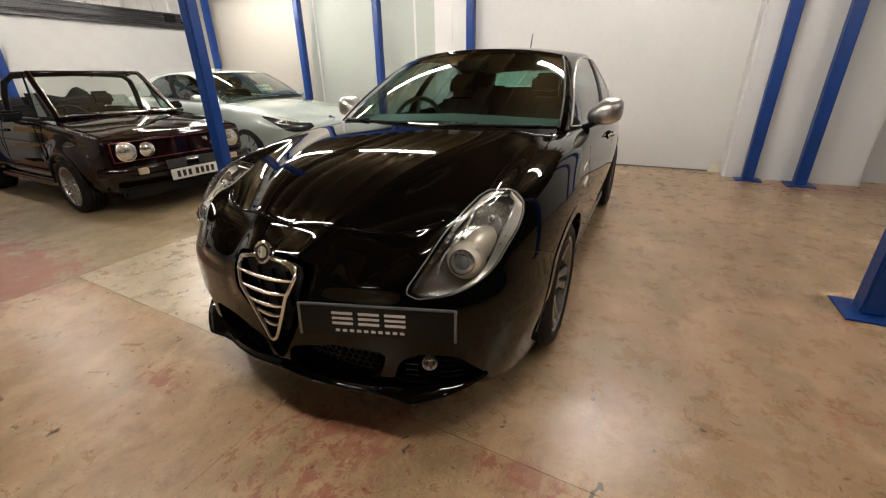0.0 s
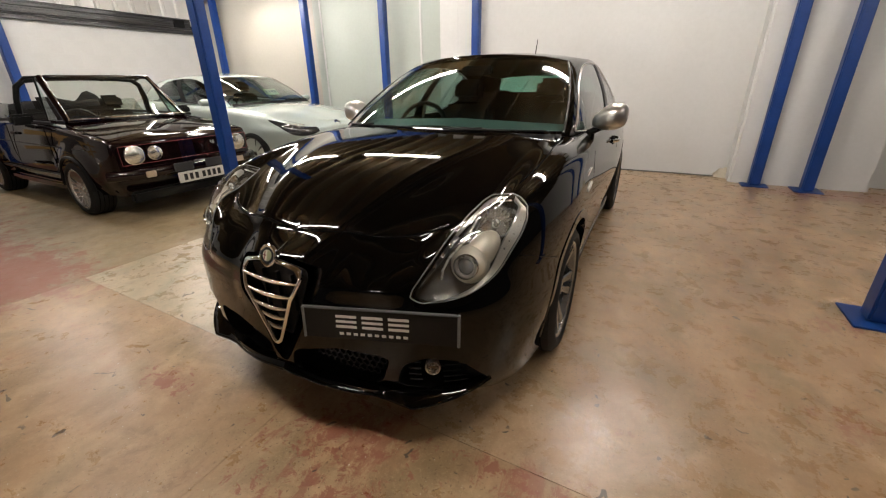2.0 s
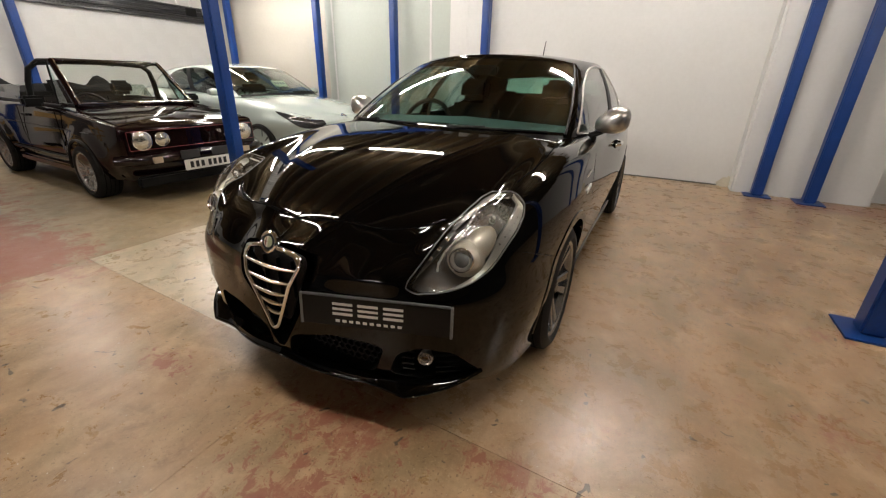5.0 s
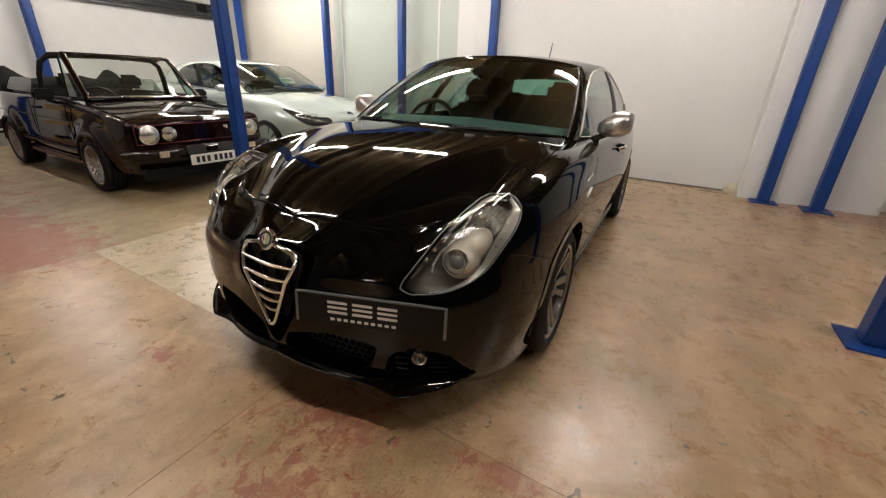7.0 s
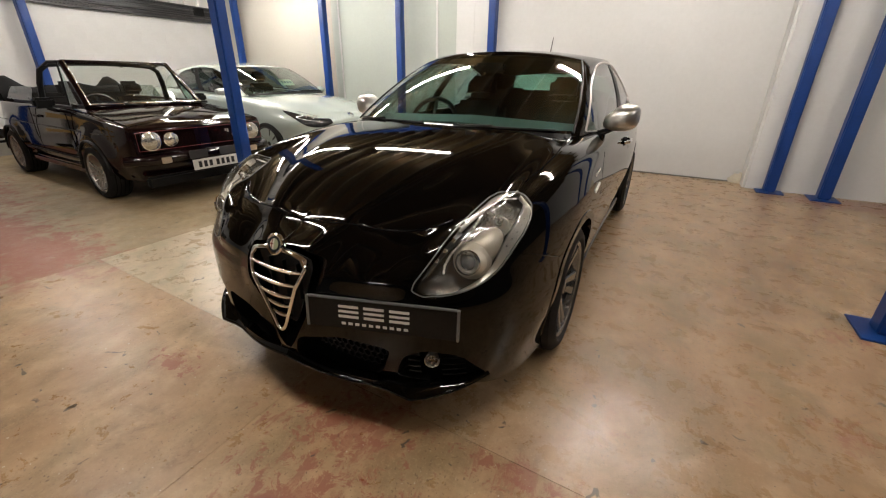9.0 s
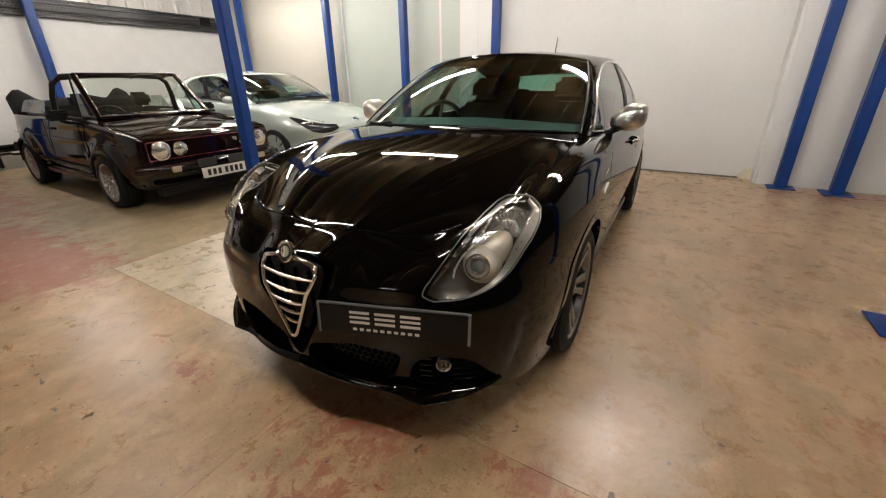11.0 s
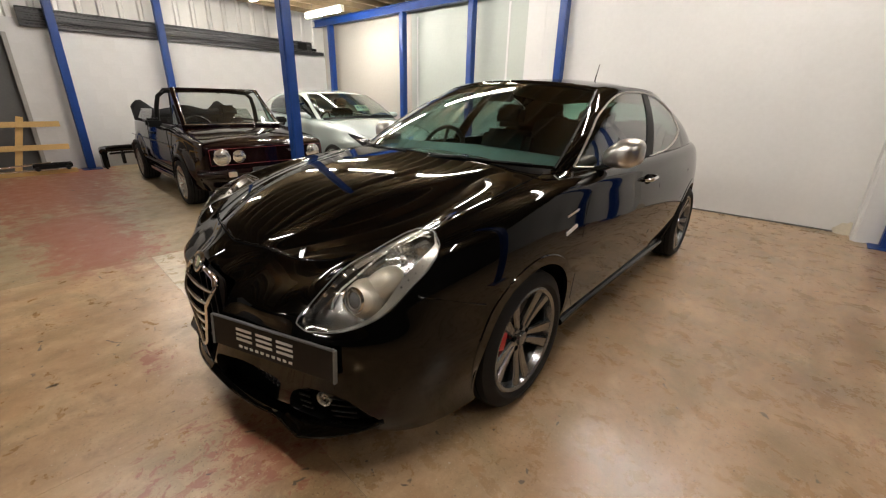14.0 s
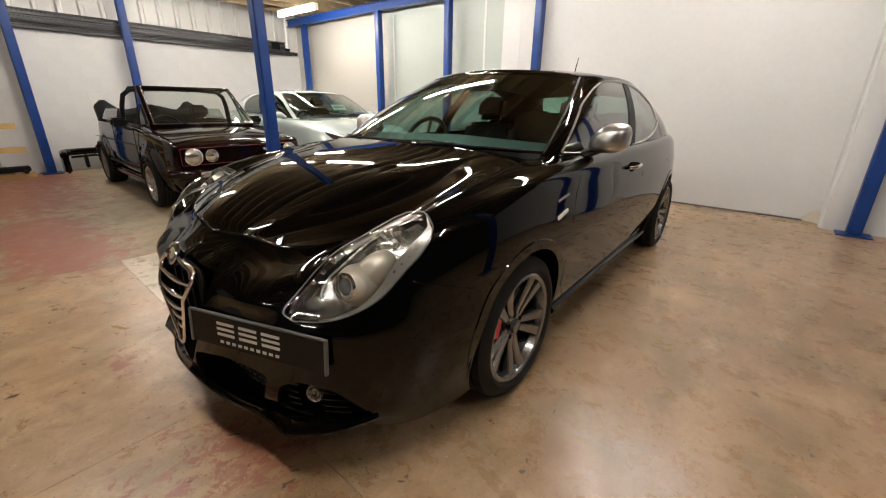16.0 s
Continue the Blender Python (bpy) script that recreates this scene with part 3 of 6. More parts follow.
def greenhouse(belt, roof, rise, cells, tops, bottoms, bulge=0.03, fine=12):
    """The upper body between the belt ring and the roof ring, both keyed by index from front middle to rear middle.
    cells: (name, s0, s1, k0, k1, mirrored). Gives {(name, side): bmesh}; all else is 'roof'."""
    lo, hi, up = bend(belt), bend(roof), spline(rise)
    n = len(belt) - 1
    ss = sorted({round(i / fine, 4) for i in range(n * fine + 1)} | {c[1] for c in cells} | {c[2] for c in cells})
    ks = sorted({round(i / 16, 4) for i in range(17)} | {c[3] for c in cells} | {c[4] for c in cells})
    ws = (0.25, 0.5, 0.75, 1.0)
    crest, foot = spline(tops), spline(bottoms)
    grid = []
    for s in ss:
        a, b = lo(s), hi(s)
        d = lo(min(s + 0.05, n)) - lo(max(s - 0.05, 0))
        d = d[:2] / np.hypot(*d[:2])
        out = np.array((d[1], -d[0], 0.35))
        row = []
        for k in ks:
            if tops[0][0] <= s <= tops[-1][0]:
                c = crest(s)
                b0 = foot(s)
                k = k * b0 / 0.05 if k <= 0.05 else b0 + (k - 0.05) * (c - b0) / 0.85 if k <= 0.9 else 1 - (1 - k) * (1 - c) / 0.1
            q = a + (b - a) * k + out * bulge * 4 * k * (1 - k)
            row.append((max(q[0], 0) if 0 < s < n else 0.0, q[1], q[2]))
        for w in ws:
            row.append((b[0] * (1 - w), b[1], b[2] + up(s) * (1 - (1 - w) ** 2)))
        grid.append(row)
    made = {}
    for side in (1, -1):
        for i in range(len(ss) - 1):
            sm = (ss[i] + ss[i + 1]) / 2
            for j in range(len(grid[0]) - 1):
                key = ("roof", 0)
                if j < len(ks) - 1:
                    km = (ks[j] + ks[j + 1]) / 2
                    for name, s0, s1, k0, k1, twin in cells:
                        if s0 < sm < s1 and k0 < km < k1:
                            key = (name, side if twin else 0)
                bm = made.setdefault(key, bmesh.new())
                quad = [grid[i][j], grid[i + 1][j], grid[i + 1][j + 1], grid[i][j + 1]]
                vs = [bm.verts.new((side * x, y, z)) for x, y, z in quad]
                bm.faces.new(vs if side == 1 else vs[::-1])
    for key, bm in made.items():
        bmesh.ops.remove_doubles(bm, verts=bm.verts, dist=2e-4)
        bmesh.ops.dissolve_degenerate(bm, dist=1e-5, edges=bm.edges)
        if key[0] == "windscreen":
            at = np.array([v.co for v in bm.verts])
            x2, z = at[:, 0] ** 2, at[:, 2]
            terms = np.stack([np.ones_like(z), z, z * z, x2, x2 * z, x2 * x2], 1)
            along = terms @ np.linalg.lstsq(terms, at[:, 1], rcond=None)[0]
            for v, y in zip(bm.verts, along):
                v.co.y = y
    return made


def spoke(bm, pts, half, deep):
    """A flat-faced spoke along points, its face turned outwards along x."""
    rings = []
    for i, p in enumerate(pts):
        ahead = (pts[min(i + 1, len(pts) - 1)] - pts[max(i - 1, 0)]).normalized()
        side = ahead.cross(Vector((1, 0, 0))).normalized()
        w = half(i / (len(pts) - 1))
        rings.append([bm.verts.new(p + side * a + Vector((b, 0, 0))) for a, b in ((-w, -deep), (-w, -0.004), (-w + 0.006, 0.003), (w - 0.006, 0.003), (w, -0.004), (w, -deep))])
    for a, b in zip(rings, rings[1:]):
        for k in range(6):
            bm.faces.new((a[k], a[(k + 1) % 6], b[(k + 1) % 6], b[k]))
    bm.faces.new(rings[0][::-1])
    bm.faces.new(rings[-1])


def wheel_parts(thing, x, y, r, width, rim_r, spokes, rim_mat, side, caliper=None, style="pairs"):
    """Tyre, rim and brake of one wheel as parts of a car; side: +1 or -1."""
    at = pose(x, y, r, 0, 0, 0 if side > 0 else 180)
    h = width / 2
    tyre = part("tyre", lathe([(-h * 0.8, rim_r - 0.005), (-h, rim_r + 0.02), (-h * 0.98, r - 0.035), (-h * 0.80, r - 0.006), (-h * 0.5, r), (h * 0.5, r), (h * 0.80, r - 0.006), (h * 0.98, r - 0.035), (h, rim_r + 0.02), (h * 0.82, rim_r - 0.006)], 56), RUBBER, thing, "black rubber tyre", 40, at)
    for k in (-0.5, -0.17, 0.17, 0.5):
        part("tread_groove", lathe([(h * k - 0.004, r - 0.004), (h * k - 0.003, r + 0.0006), (h * k + 0.003, r + 0.0006), (h * k + 0.004, r - 0.004)], 40), DARK_CAVITY, tyre)
    rim = part("rim", lathe([(-h * 0.8, rim_r - 0.004), (-h * 0.6, rim_r - 0.035), (h * 0.40, rim_r - 0.035), (h * 0.62, rim_r - 0.026), (h * 0.86, rim_r - 0.018), (h * 0.92, rim_r - 0.004), (h * 0.88, rim_r + 0.006), (h * 0.8, rim_r - 0.004)], 56), rim_mat, thing, "", 40, at)
    bm = bmesh.new()
    if style == "pairs":
        for k in range(spokes):
            a = 2 * math.pi * k / spokes + 0.96
            ray, across = Vector((0, math.cos(a), math.sin(a))), Vector((0, -math.sin(a), math.cos(a)))
            for way in (-1, 1):
                pts = [Vector((h * deep, 0, 0)) + ray * far + across * (way * apart) for deep, far, apart in ((0.55, 0.035, 0.015), (0.58, 0.085, 0.021), (0.66, 0.135, 0.028), (0.74, 0.18, 0.036), (0.82, rim_r - 0.014, 0.047))]
                spoke(bm, pts, lambda u: 0.0135 + 0.0140 * u, 0.024)
    elif style == "mesh":
        for k in range(spokes):
            a = 2 * math.pi * k / spokes
            for off in (-0.32, 0.32):
                p0 = Vector((h * 0.60, 0.05 * math.cos(a - off), 0.05 * math.sin(a - off)))
                p2 = Vector((h * 0.78, (rim_r - 0.022) * math.cos(a + off), (rim_r - 0.022) * math.sin(a + off)))
                tube([p0, p0.lerp(p2, 0.5), p2], 0.0066, 5, bm)
    else:
        for k in range(spokes):
            a = 2 * math.pi * k / spokes
            p0 = Vector((h * 0.5, 0.05 * math.cos(a), 0.05 * math.sin(a)))
            p2 = Vector((h * 0.72, (rim_r - 0.02) * math.cos(a), (rim_r - 0.02) * math.sin(a)))
            tube([p0, p0.lerp(p2, 0.5), p2], 0.014, 6, bm)
    part("spokes", bm, rim_mat, rim, "", 40)
    hub = part("hub_cap", lathe([(h * 0.3, 0.066), (h * 0.56, 0.060), (h * 0.60, 0.034), (h * 0.70, 0.031), (h * 0.73, 0.026), (h * 0.73, 0.001)], 28), rim_mat, rim, "", 40)
    if style == "pairs":
        # Shade inside the rim, put in as a black liner over the alloy.
        part("barrel_shade", lathe([(-h * 0.45, rim_r - 0.037), (h * 0.40, rim_r - 0.0365), (h * 0.58, rim_r - 0.0295)], 48), BLACK_ALLOY, rim, "black liner standing in for shade inside the rim", 40)
        for k in range(spokes):
            a = 2 * math.pi * (k + 0.5) / spokes + 0.96
            part("bolt_hole", lathe([(h * 0.50, 0.013), (h * 0.60, 0.013), (h * 0.60, 0.001)], 14), DARK_CAVITY, rim, "", 40, pose(0, 0.050 * math.cos(a), 0.050 * math.sin(a)))
    part("brake_disc", lathe([(-0.01, 0.05), (-0.01, rim_r * 0.72), (0.012, rim_r * 0.72), (0.012, 0.05)], 40), DISC_STEEL, thing, "", 30, at)
    # Added near-black disc that stands in for the shade behind the spokes.
    part("spoke_gap_shade", lathe([(-h * 0.5, 0.001), (-h * 0.5, rim_r - 0.03)], 32), DARK_CAVITY, rim)
    if caliper:
        bm = bmesh.new()
        m = pose(0.038, 0, 0) @ Matrix.Rotation(radians(163 if side > 0 else 17), 4, "X") @ pose(0, rim_r * 0.66, 0)
        box(bm, -0.035, 0.030, -0.042, 0.040, -0.052, 0.052, 0.014, m)
        box(bm, 0.024, 0.036, -0.022, 0.022, -0.034, 0.034, 0.005, m)
        part("brake_caliper", bm, caliper, thing, "red painted brake caliper", 40, at)


def seat(thing, x, y, z, mat):
    bm = bmesh.new()
    box(bm, -0.25, 0.25, -0.25, 0.27, -0.10, 0.06, 0.05)
    box(bm, -0.24, 0.24, -0.07, 0.07, 0.0, 0.62, 0.05, pose(0, 0.27, 0.02, -18))
    box(bm, -0.13, 0.13, -0.05, 0.05, 0.64, 0.82, 0.04, pose(0, 0.27, 0.02, -16))
    return part("seat", bm, mat, thing, "", 45, pose(x, y, z))


def steering_wheel(thing, x, y, z, mat):
    bm = bmesh.new()
    ring = [(0.185 * math.cos(a), 0, 0.185 * math.sin(a)) for a in [2 * math.pi * k / 32 for k in range(32)]]
    tube(ring, 0.016, 8, bm, True)
    box(bm, -0.06, 0.06, -0.02, 0.03, -0.06, 0.05, 0.02)
    for a in (0, 180, 270):
        box(bm, 0.04, 0.18, -0.006, 0.006, -0.012, 0.012, 0.003, Matrix.Rotation(radians(a), 4, "Y"))
    return part("steering_wheel", bm, mat, thing, "", 45, pose(x, y, z, -22))


# ---------------------------------------------------------------- the black hatchback
def smooth(a, b, v):
    u = min(max((v - a) / (b - a), 0.0), 1.0)
    return u * u * (3 - 2 * u)


A_PLAN = [(0, -0.035), (0.20, -0.018), (0.415, 0.034), (0.622, 0.115), (0.768, 0.262), (0.848, 0.492), (0.882, 0.82), (0.888, 1.25), (0.893, 1.9),
          (0.895, 2.6), (0.880, 3.2), (0.848, 3.7), (0.77, 4.04), (0.63, 4.26), (0.35, 4.34), (0, 4.35)]
A_LEVELS = [
    ([(0, 0.07), (2, 0.09), (3, 0.085), (4, 0.06), (5, 0.05), (6, 0.06), (7, 0.10), (10, 0.10), (12, 0.07), (15, 0.08)], [(0, 0.235), (2, 0.215), (3, 0.205), (4, 0.18), (5, 0.168), (6, 0.18), (7, 0.2), (10, 0.2), (12, 0.24), (15, 0.26)]),
    ([(0, 0.0), (3, 0.01), (4, 0.02), (5, 0.035), (7, 0.055), (10, 0.055), (12, 0.02), (15, 0.02)], [(0, 0.28), (3, 0.28), (4, 0.262), (5, 0.25), (6, 0.262), (7, 0.28), (15, 0.33)]),
    ([(0, 0.0), (4, 0.001), (5, 0.003), (6, 0.011), (7, 0.025), (10, 0.02), (12, 0.0), (15, 0.0)], [(0, 0.42), (15, 0.47)]),
    ([(0, 0.005), (3, 0.004), (4, 0.008), (5, 0.010), (6, 0.006), (8, 0.008), (10, 0.0), (15, 0.0)], [(0, 0.55), (6, 0.58), (15, 0.62)]),
    ([(0, 0.025), (4, 0.03), (6, 0.006), (8, 0.003), (11, 0.0), (15, 0.02)], [(0, 0.64), (4, 0.65), (6, 0.70), (8, 0.72), (12, 0.76), (15, 0.78)]),
    ([(0, 0.065), (4, 0.065), (6, 0.03), (8, 0.02), (11, 0.02), (15, 0.05)], [(0, 0.708), (3, 0.735), (4, 0.782), (5, 0.815), (6, 0.845), (7, 0.865), (8, 0.875), (12, 0.89), (15, 0.90)]),
    ([(0, 0.15), (2, 0.155), (4, 0.15), (5, 0.14), (6, 0.12), (7, 0.09), (8, 0.08), (11, 0.09), (13, 0.12), (15, 0.16)],
     [(0, 0.752), (2, 0.77), (3, 0.802), (4, 0.855), (5, 0.903), (6, 0.945), (7, 0.975), (8, 0.985), (10, 0.99), (12, 1.0), (15, 1.02)]),
]
A_SPINE = [(0, (0.125, 0.760)), (1, (0.2, 0.795)), (2, (0.32, 0.842)), (3, (0.48, 0.892)), (4, (0.65, 0.934)), (5, (0.82, 0.972)), (6, (1.0, 1.004)), (7, (1.28, 1.028)),
           (8, (1.9, 1.03)), (11, (3.6, 1.02)), (15, (4.18, 1.025))]
A_BELT = [(0, 1.06, 1.016), (0.30, 1.09, 1.014), (0.56, 1.19, 1.006), (0.735, 1.38, 0.990), (0.79, 1.9, 0.965), (0.80, 2.6, 0.972), (0.79, 3.2, 0.985), (0.76, 3.65, 1.0), (0.64, 3.98, 1.0), (0.35, 4.12, 1.0), (0, 4.15, 1.0)]
A_ROOF = [(0, 1.93, 1.425), (0.26, 1.945, 1.42), (0.46, 1.99, 1.405), (0.56, 2.10, 1.39), (0.60, 2.35, 1.40), (0.605, 2.8, 1.395), (0.575, 3.2, 1.36), (0.53, 3.45, 1.33), (0.46, 3.58, 1.32), (0.25, 3.64, 1.335), (0, 3.66, 1.34)]
A_RISE = [(0, 0.0), (2, 0.025), (4, 0.06), (6, 0.065), (8, 0.03), (10, 0.0)]
A_CELLS = [("windscreen", 0, 2.72, 0.05, 0.95, False), ("front_side_window", 3.08, 4.62, 0.05, 0.9, True), ("rear_side_window", 4.8, 6.15, 0.05, 0.9, True), ("rear_window", 8.2, 10, 0.1, 0.9, False)]
A_TOPS = [(3.0, 0.50), (3.12, 0.62), (3.3, 0.76), (3.55, 0.86), (3.9, 0.91), (4.6, 0.93), (5.2, 0.90), (5.6, 0.85), (5.9, 0.77), (6.2, 0.66)]
A_BOTTOMS = [(3.0, 0.05), (4.9, 0.05), (5.3, 0.07), (5.7, 0.16), (6.2, 0.36)]
S_TOPS = [(3.0, 0.50), (3.12, 0.62), (3.3, 0.76), (3.55, 0.86), (3.9, 0.91), (4.6, 0.93), (5.2, 0.90), (5.6, 0.82), (5.9, 0.68), (6.2, 0.40)]
S_BOTTOMS = [(3.0, 0.05), (6.2, 0.05)]


A_BONNET = np.polynomial.Polynomial.fit((0.0, 0.1, 0.2, 0.3, 0.4, 0.5, 0.6, 0.7, 0.8, 0.9, 1.0, 1.1, 1.2, 1.3), (0.712, 0.768, 0.820, 0.866, 0.905, 0.936, 0.960, 0.977, 0.992, 1.007, 1.023, 1.040, 1.056, 1.070), 4)

A_CREASE = spline([(0.0, 0.115), (0.135, 0.190), (0.265, 0.263), (0.385, 0.322), (0.62, 0.398), (0.9, 0.465), (1.2, 0.53), (1.5, 0.59)])
A_SHUT = spline([(0.0, 0.118), (0.14, 0.135), (0.27, 0.165), (0.40, 0.205), (0.50, 0.265), (0.535, 0.30)])


def a_shape(x, y, z):
    """The bonnet: a gently crowned middle, narrow at the shield and wide at the windscreen, a fold on either side
    beyond which it falls to the wings; and the prow over the shield."""
    if y < 1.5 and z > 0.45:
        edge = A_CREASE(max(y, 0.0))
        d = x - edge
        fall = (d + math.sqrt(d * d + 0.0008)) / 2
        inner = x - fall
        height = float(A_BONNET(y)) - 0.075 * inner * inner - (0.53 - 0.27 * smooth(0.40, 1.05, y)) * 0.12 * (1 - math.exp(-fall / 0.12))
        reach = 0.42 + 0.20 * smooth(0.1, 0.45, y)
        share = (1 - smooth(reach, reach + 0.13, x)) * smooth(0.06, 0.18, y) * (1 - smooth(1.10, 1.24, y)) * smooth(0.66, 0.73, z)
        z += (height - z) * share
        ahead = A_SHUT(min(x, 0.535)) - y
        if ahead > 0:
            z -= 0.024 * (1 - math.exp(-ahead / 0.05)) * smooth(0.10, 0.22, x) * (1 - smooth(0.48, 0.58, x)) * smooth(0.62, 0.70, z)
        y -= 0.036 * smooth(0.580, 0.648, z) * (1 - smooth(0.648, 0.735, z)) * smooth(0.13, 0.38, x) * (1 - smooth(0.42, 0.56, x))
        y -= 0.018 * (1 - smooth(0.14, 0.26, x)) * smooth(0.45, 0.58, z) * (1 - smooth(0.70, 0.77, z))
    return x, y, z


def disc_cut(x0, x1, y, z, r):
    return prism([(y + r * math.cos(a), z + r * math.sin(a)) for a in [2 * math.pi * k / 44 for k in range(44)]], x0, x1, "x")


def rounded(points, r=0.2, steps=4):
    """A closed outline with its corners rounded off by the share r of the sides."""
    out, n = [], len(points)
    for i in range(n):
        p, q, w = (Vector(points[i - 1]), Vector(points[i]), Vector(points[(i + 1) % n]))
        a, b = q.lerp(p, r), q.lerp(w, r)
        for k in range(steps + 1):
            u = k / steps
            out.append(tuple(a * (1 - u) ** 2 + q * 2 * u * (1 - u) + b * u * u))
    return out


from mathutils.bvhtree import BVHTree

alfa = empty("black_hatchback", pose(-0.006, -0.012, 0.005, -0.13), "glossy black five door hatchback with chrome shield grille and alloy wheels", "car")
bm = shell(A_PLAN, A_LEVELS, A_SPINE, 10, 9, 0.215, a_shape, 8, 3)
SKIN = BVHTree.FromBMesh(bm)
body = part("body", bm, [BLACK_PAINT, DARK_CAVITY, BLACK_PLASTIC], alfa, "glossy black painted body", 40)


def on_skin(p, way=None, lift=0.0):
    """The place of the skin nearest to p, or met from p along way, lifted off it."""
    if way is not None:
        hit, normal, _, _ = SKIN.ray_cast(Vector(p), Vector(way).normalized())
        if hit is not None:
            return hit + normal * lift
    hit, normal, _, _ = SKIN.find_nearest(Vector(p))
    return hit + normal * lift


def front(x, z, lift=0.0):
    return on_skin((x, -1.0, z), (0, 1, 0), lift)


def above(x, y, lift=0.0):
    return on_skin((x, y, 2.0), (0, 0, -1), lift)


def flank(y, z, side=1, lift=0.0):
    return on_skin((side * 2.0, y, z), (-side, 0, 0), lift)


# the headlamps' outline: an axis from the inner tip up along the wing, and how far it reaches to either side
LAMP_TIP, LAMP_AXIS, LAMP_OUT, LAMP_ACROSS, LAMP_LONG = Vector((0.495, 0.095, 0.61)), Vector((0.402, 0.751, 0.522)), Vector((0.466, -0.657, 0.590)), Vector((-0.786, -0.006, 0.614)), 0.532
LAMP_IN = spline([(0, 0.0), (0.03, 0.010), (0.108, 0.019), (0.25, 0.032), (0.41, 0.048), (0.57, 0.059), (0.77, 0.066), (0.89, 0.064), (0.965, 0.044), (1.0, 0.0)])
LAMP_OFF = spline([(0, 0.0), (0.02, 0.03), (0.066, 0.057), (0.187, 0.107), (0.305, 0.134), (0.463, 0.147), (0.678, 0.128), (0.842, 0.106), (0.945, 0.074), (0.985, 0.044), (1.0, 0.0)])


def lamp_point(u, v, side=1, lift=0.0, depth=None):
    """A place in a headlamp: u along it, v from the outer (-1) to the inner rim (1)."""
    w = v * (LAMP_IN(u) if v > 0 else LAMP_OFF(u))
    p = LAMP_TIP + LAMP_AXIS * (u * LAMP_LONG) + LAMP_ACROSS * w
    q = on_skin(p + LAMP_OUT * 0.3, -LAMP_OUT, lift) if depth is None else on_skin(p + LAMP_OUT * 0.3, -LAMP_OUT) - LAMP_OUT * depth
    return Vector((side * q.x, q.y, q.z))


def lamp_outline(side, shrink=1.0, lift=0.0, depth=None, steps=26):
    us = [0.5 - 0.5 * math.cos(math.pi * k / steps) for k in range(steps + 1)]
    ring = [(u, 1.0) for u in us] + [(u, -1.0) for u in us[-2:0:-1]]
    return [lamp_point(0.5 + (u - 0.5) * shrink, v * shrink, side, lift, depth) for u, v in ring]


def lamp_cutter(side):
    bm = bmesh.new()
    out = Vector((side * LAMP_OUT.x, LAMP_OUT.y, LAMP_OUT.z))
    rim = lamp_outline(side)
    mid = sum(rim, Vector()) / len(rim)
    top = [bm.verts.new(p + out * 0.12) for p in rim]
    low = [bm.verts.new(mid + (p - mid) * 0.93 - out * 0.085) for p in rim]
    n = len(rim)
    for i in range(n):
        bm.faces.new((top[i], top[(i + 1) % n], low[(i + 1) % n], low[i]))
    for ring, d in ((top, 0.12), (low, -0.09)):
        c = bm.verts.new(mid + out * d)
        for i in range(n):
            bm.faces.new((ring[i], ring[(i + 1) % n], c))
    return bm


SHIELD = [(0.0, 0.352), (0.134, 0.640), (0.128, 0.676), (0.0, 0.694), (-0.128, 0.676), (-0.134, 0.640)]
SURROUND = [(0.0, 0.262), (0.195, 0.625), (0.186, 0.69), (0.06, 0.715), (-0.06, 0.715), (-0.186, 0.69), (-0.195, 0.625)]


def intake_outline(side):
    return rounded([(side * x, z) for x, z in ((0.060, 0.37), (0.040, 0.285), (0.10, 0.265), (0.34, 0.243), (0.405, 0.30), (0.435, 0.40), (0.25, 0.415))], 0.25, 3)


def fog_outline(side):
    return rounded([(side * x, z) for x, z in ((0.445, 0.275), (0.475, 0.375), (0.55, 0.41), (0.66, 0.39), (0.735, 0.27), (0.60, 0.245))], 0.3, 3)


# openings of the body: wheel arches, cabin, lamps and intakes
cuts = [(disc_cut(s * 0.56, s * 1.1, y, 0.322, 0.352), 1) for s in (1, -1) for y in (0.945, 3.579)]
cuts.append((prism([(1.30, 0.5), (1.45, 1.3), (4.0, 1.3), (3.95, 0.5)], -0.70, 0.70, "x"), 1))
for s in (1, -1):
    cuts.append((lamp_cutter(s), 3))
    cuts.append((prism(intake_outline(s), -0.3, 0.13, "y"), 2))
    cuts.append((prism(fog_outline(s), -0.3, 0.22, "y"), 2))
cuts.append((prism(rounded(SURROUND, 0.2, 3), -0.3, 0.035, "y"), 4))
LAMP_BOWL = surface("lamp_bowl_grey", (0.40, 0.39, 0.37), 0.2, 0.75, 0.2, 60)
body.data.materials.append(LAMP_BOWL)
body.data.materials.append(GLOSS_BLACK)
cut(body, cuts)

for (name, side), bm in greenhouse(A_BELT, A_ROOF, A_RISE, A_CELLS, A_TOPS, A_BOTTOMS).items():
    if name == "roof":
        part("roof_shell", bm, [BLACK_PAINT], alfa, "glossy black roof and pillars", 40)
    else:
        part(name, bm, {"windscreen": GLASS, "rear_window": REAR_GLASS}.get(name, TINT_GLASS), alfa, "", 60)
for s in (1, -1):
    for y in (0.945, 3.579):
        wheel_parts(alfa, s * 0.758, y, 0.317, 0.225, 0.240, 5, ALLOY, s, caliper=CALIPER_RED)


def sheet(rows):
    """A strip of quads between rows of points."""
    bm = bmesh.new()
    vs = [[bm.verts.new(p) for p in row] for row in rows]
    for a, b in zip(vs, vs[1:]):
        for k in range(len(a) - 1):
            bm.faces.new((a[k], a[k + 1], b[k + 1], b[k]))
    bmesh.ops.remove_doubles(bm, verts=bm.verts, dist=1e-5)
    return bm


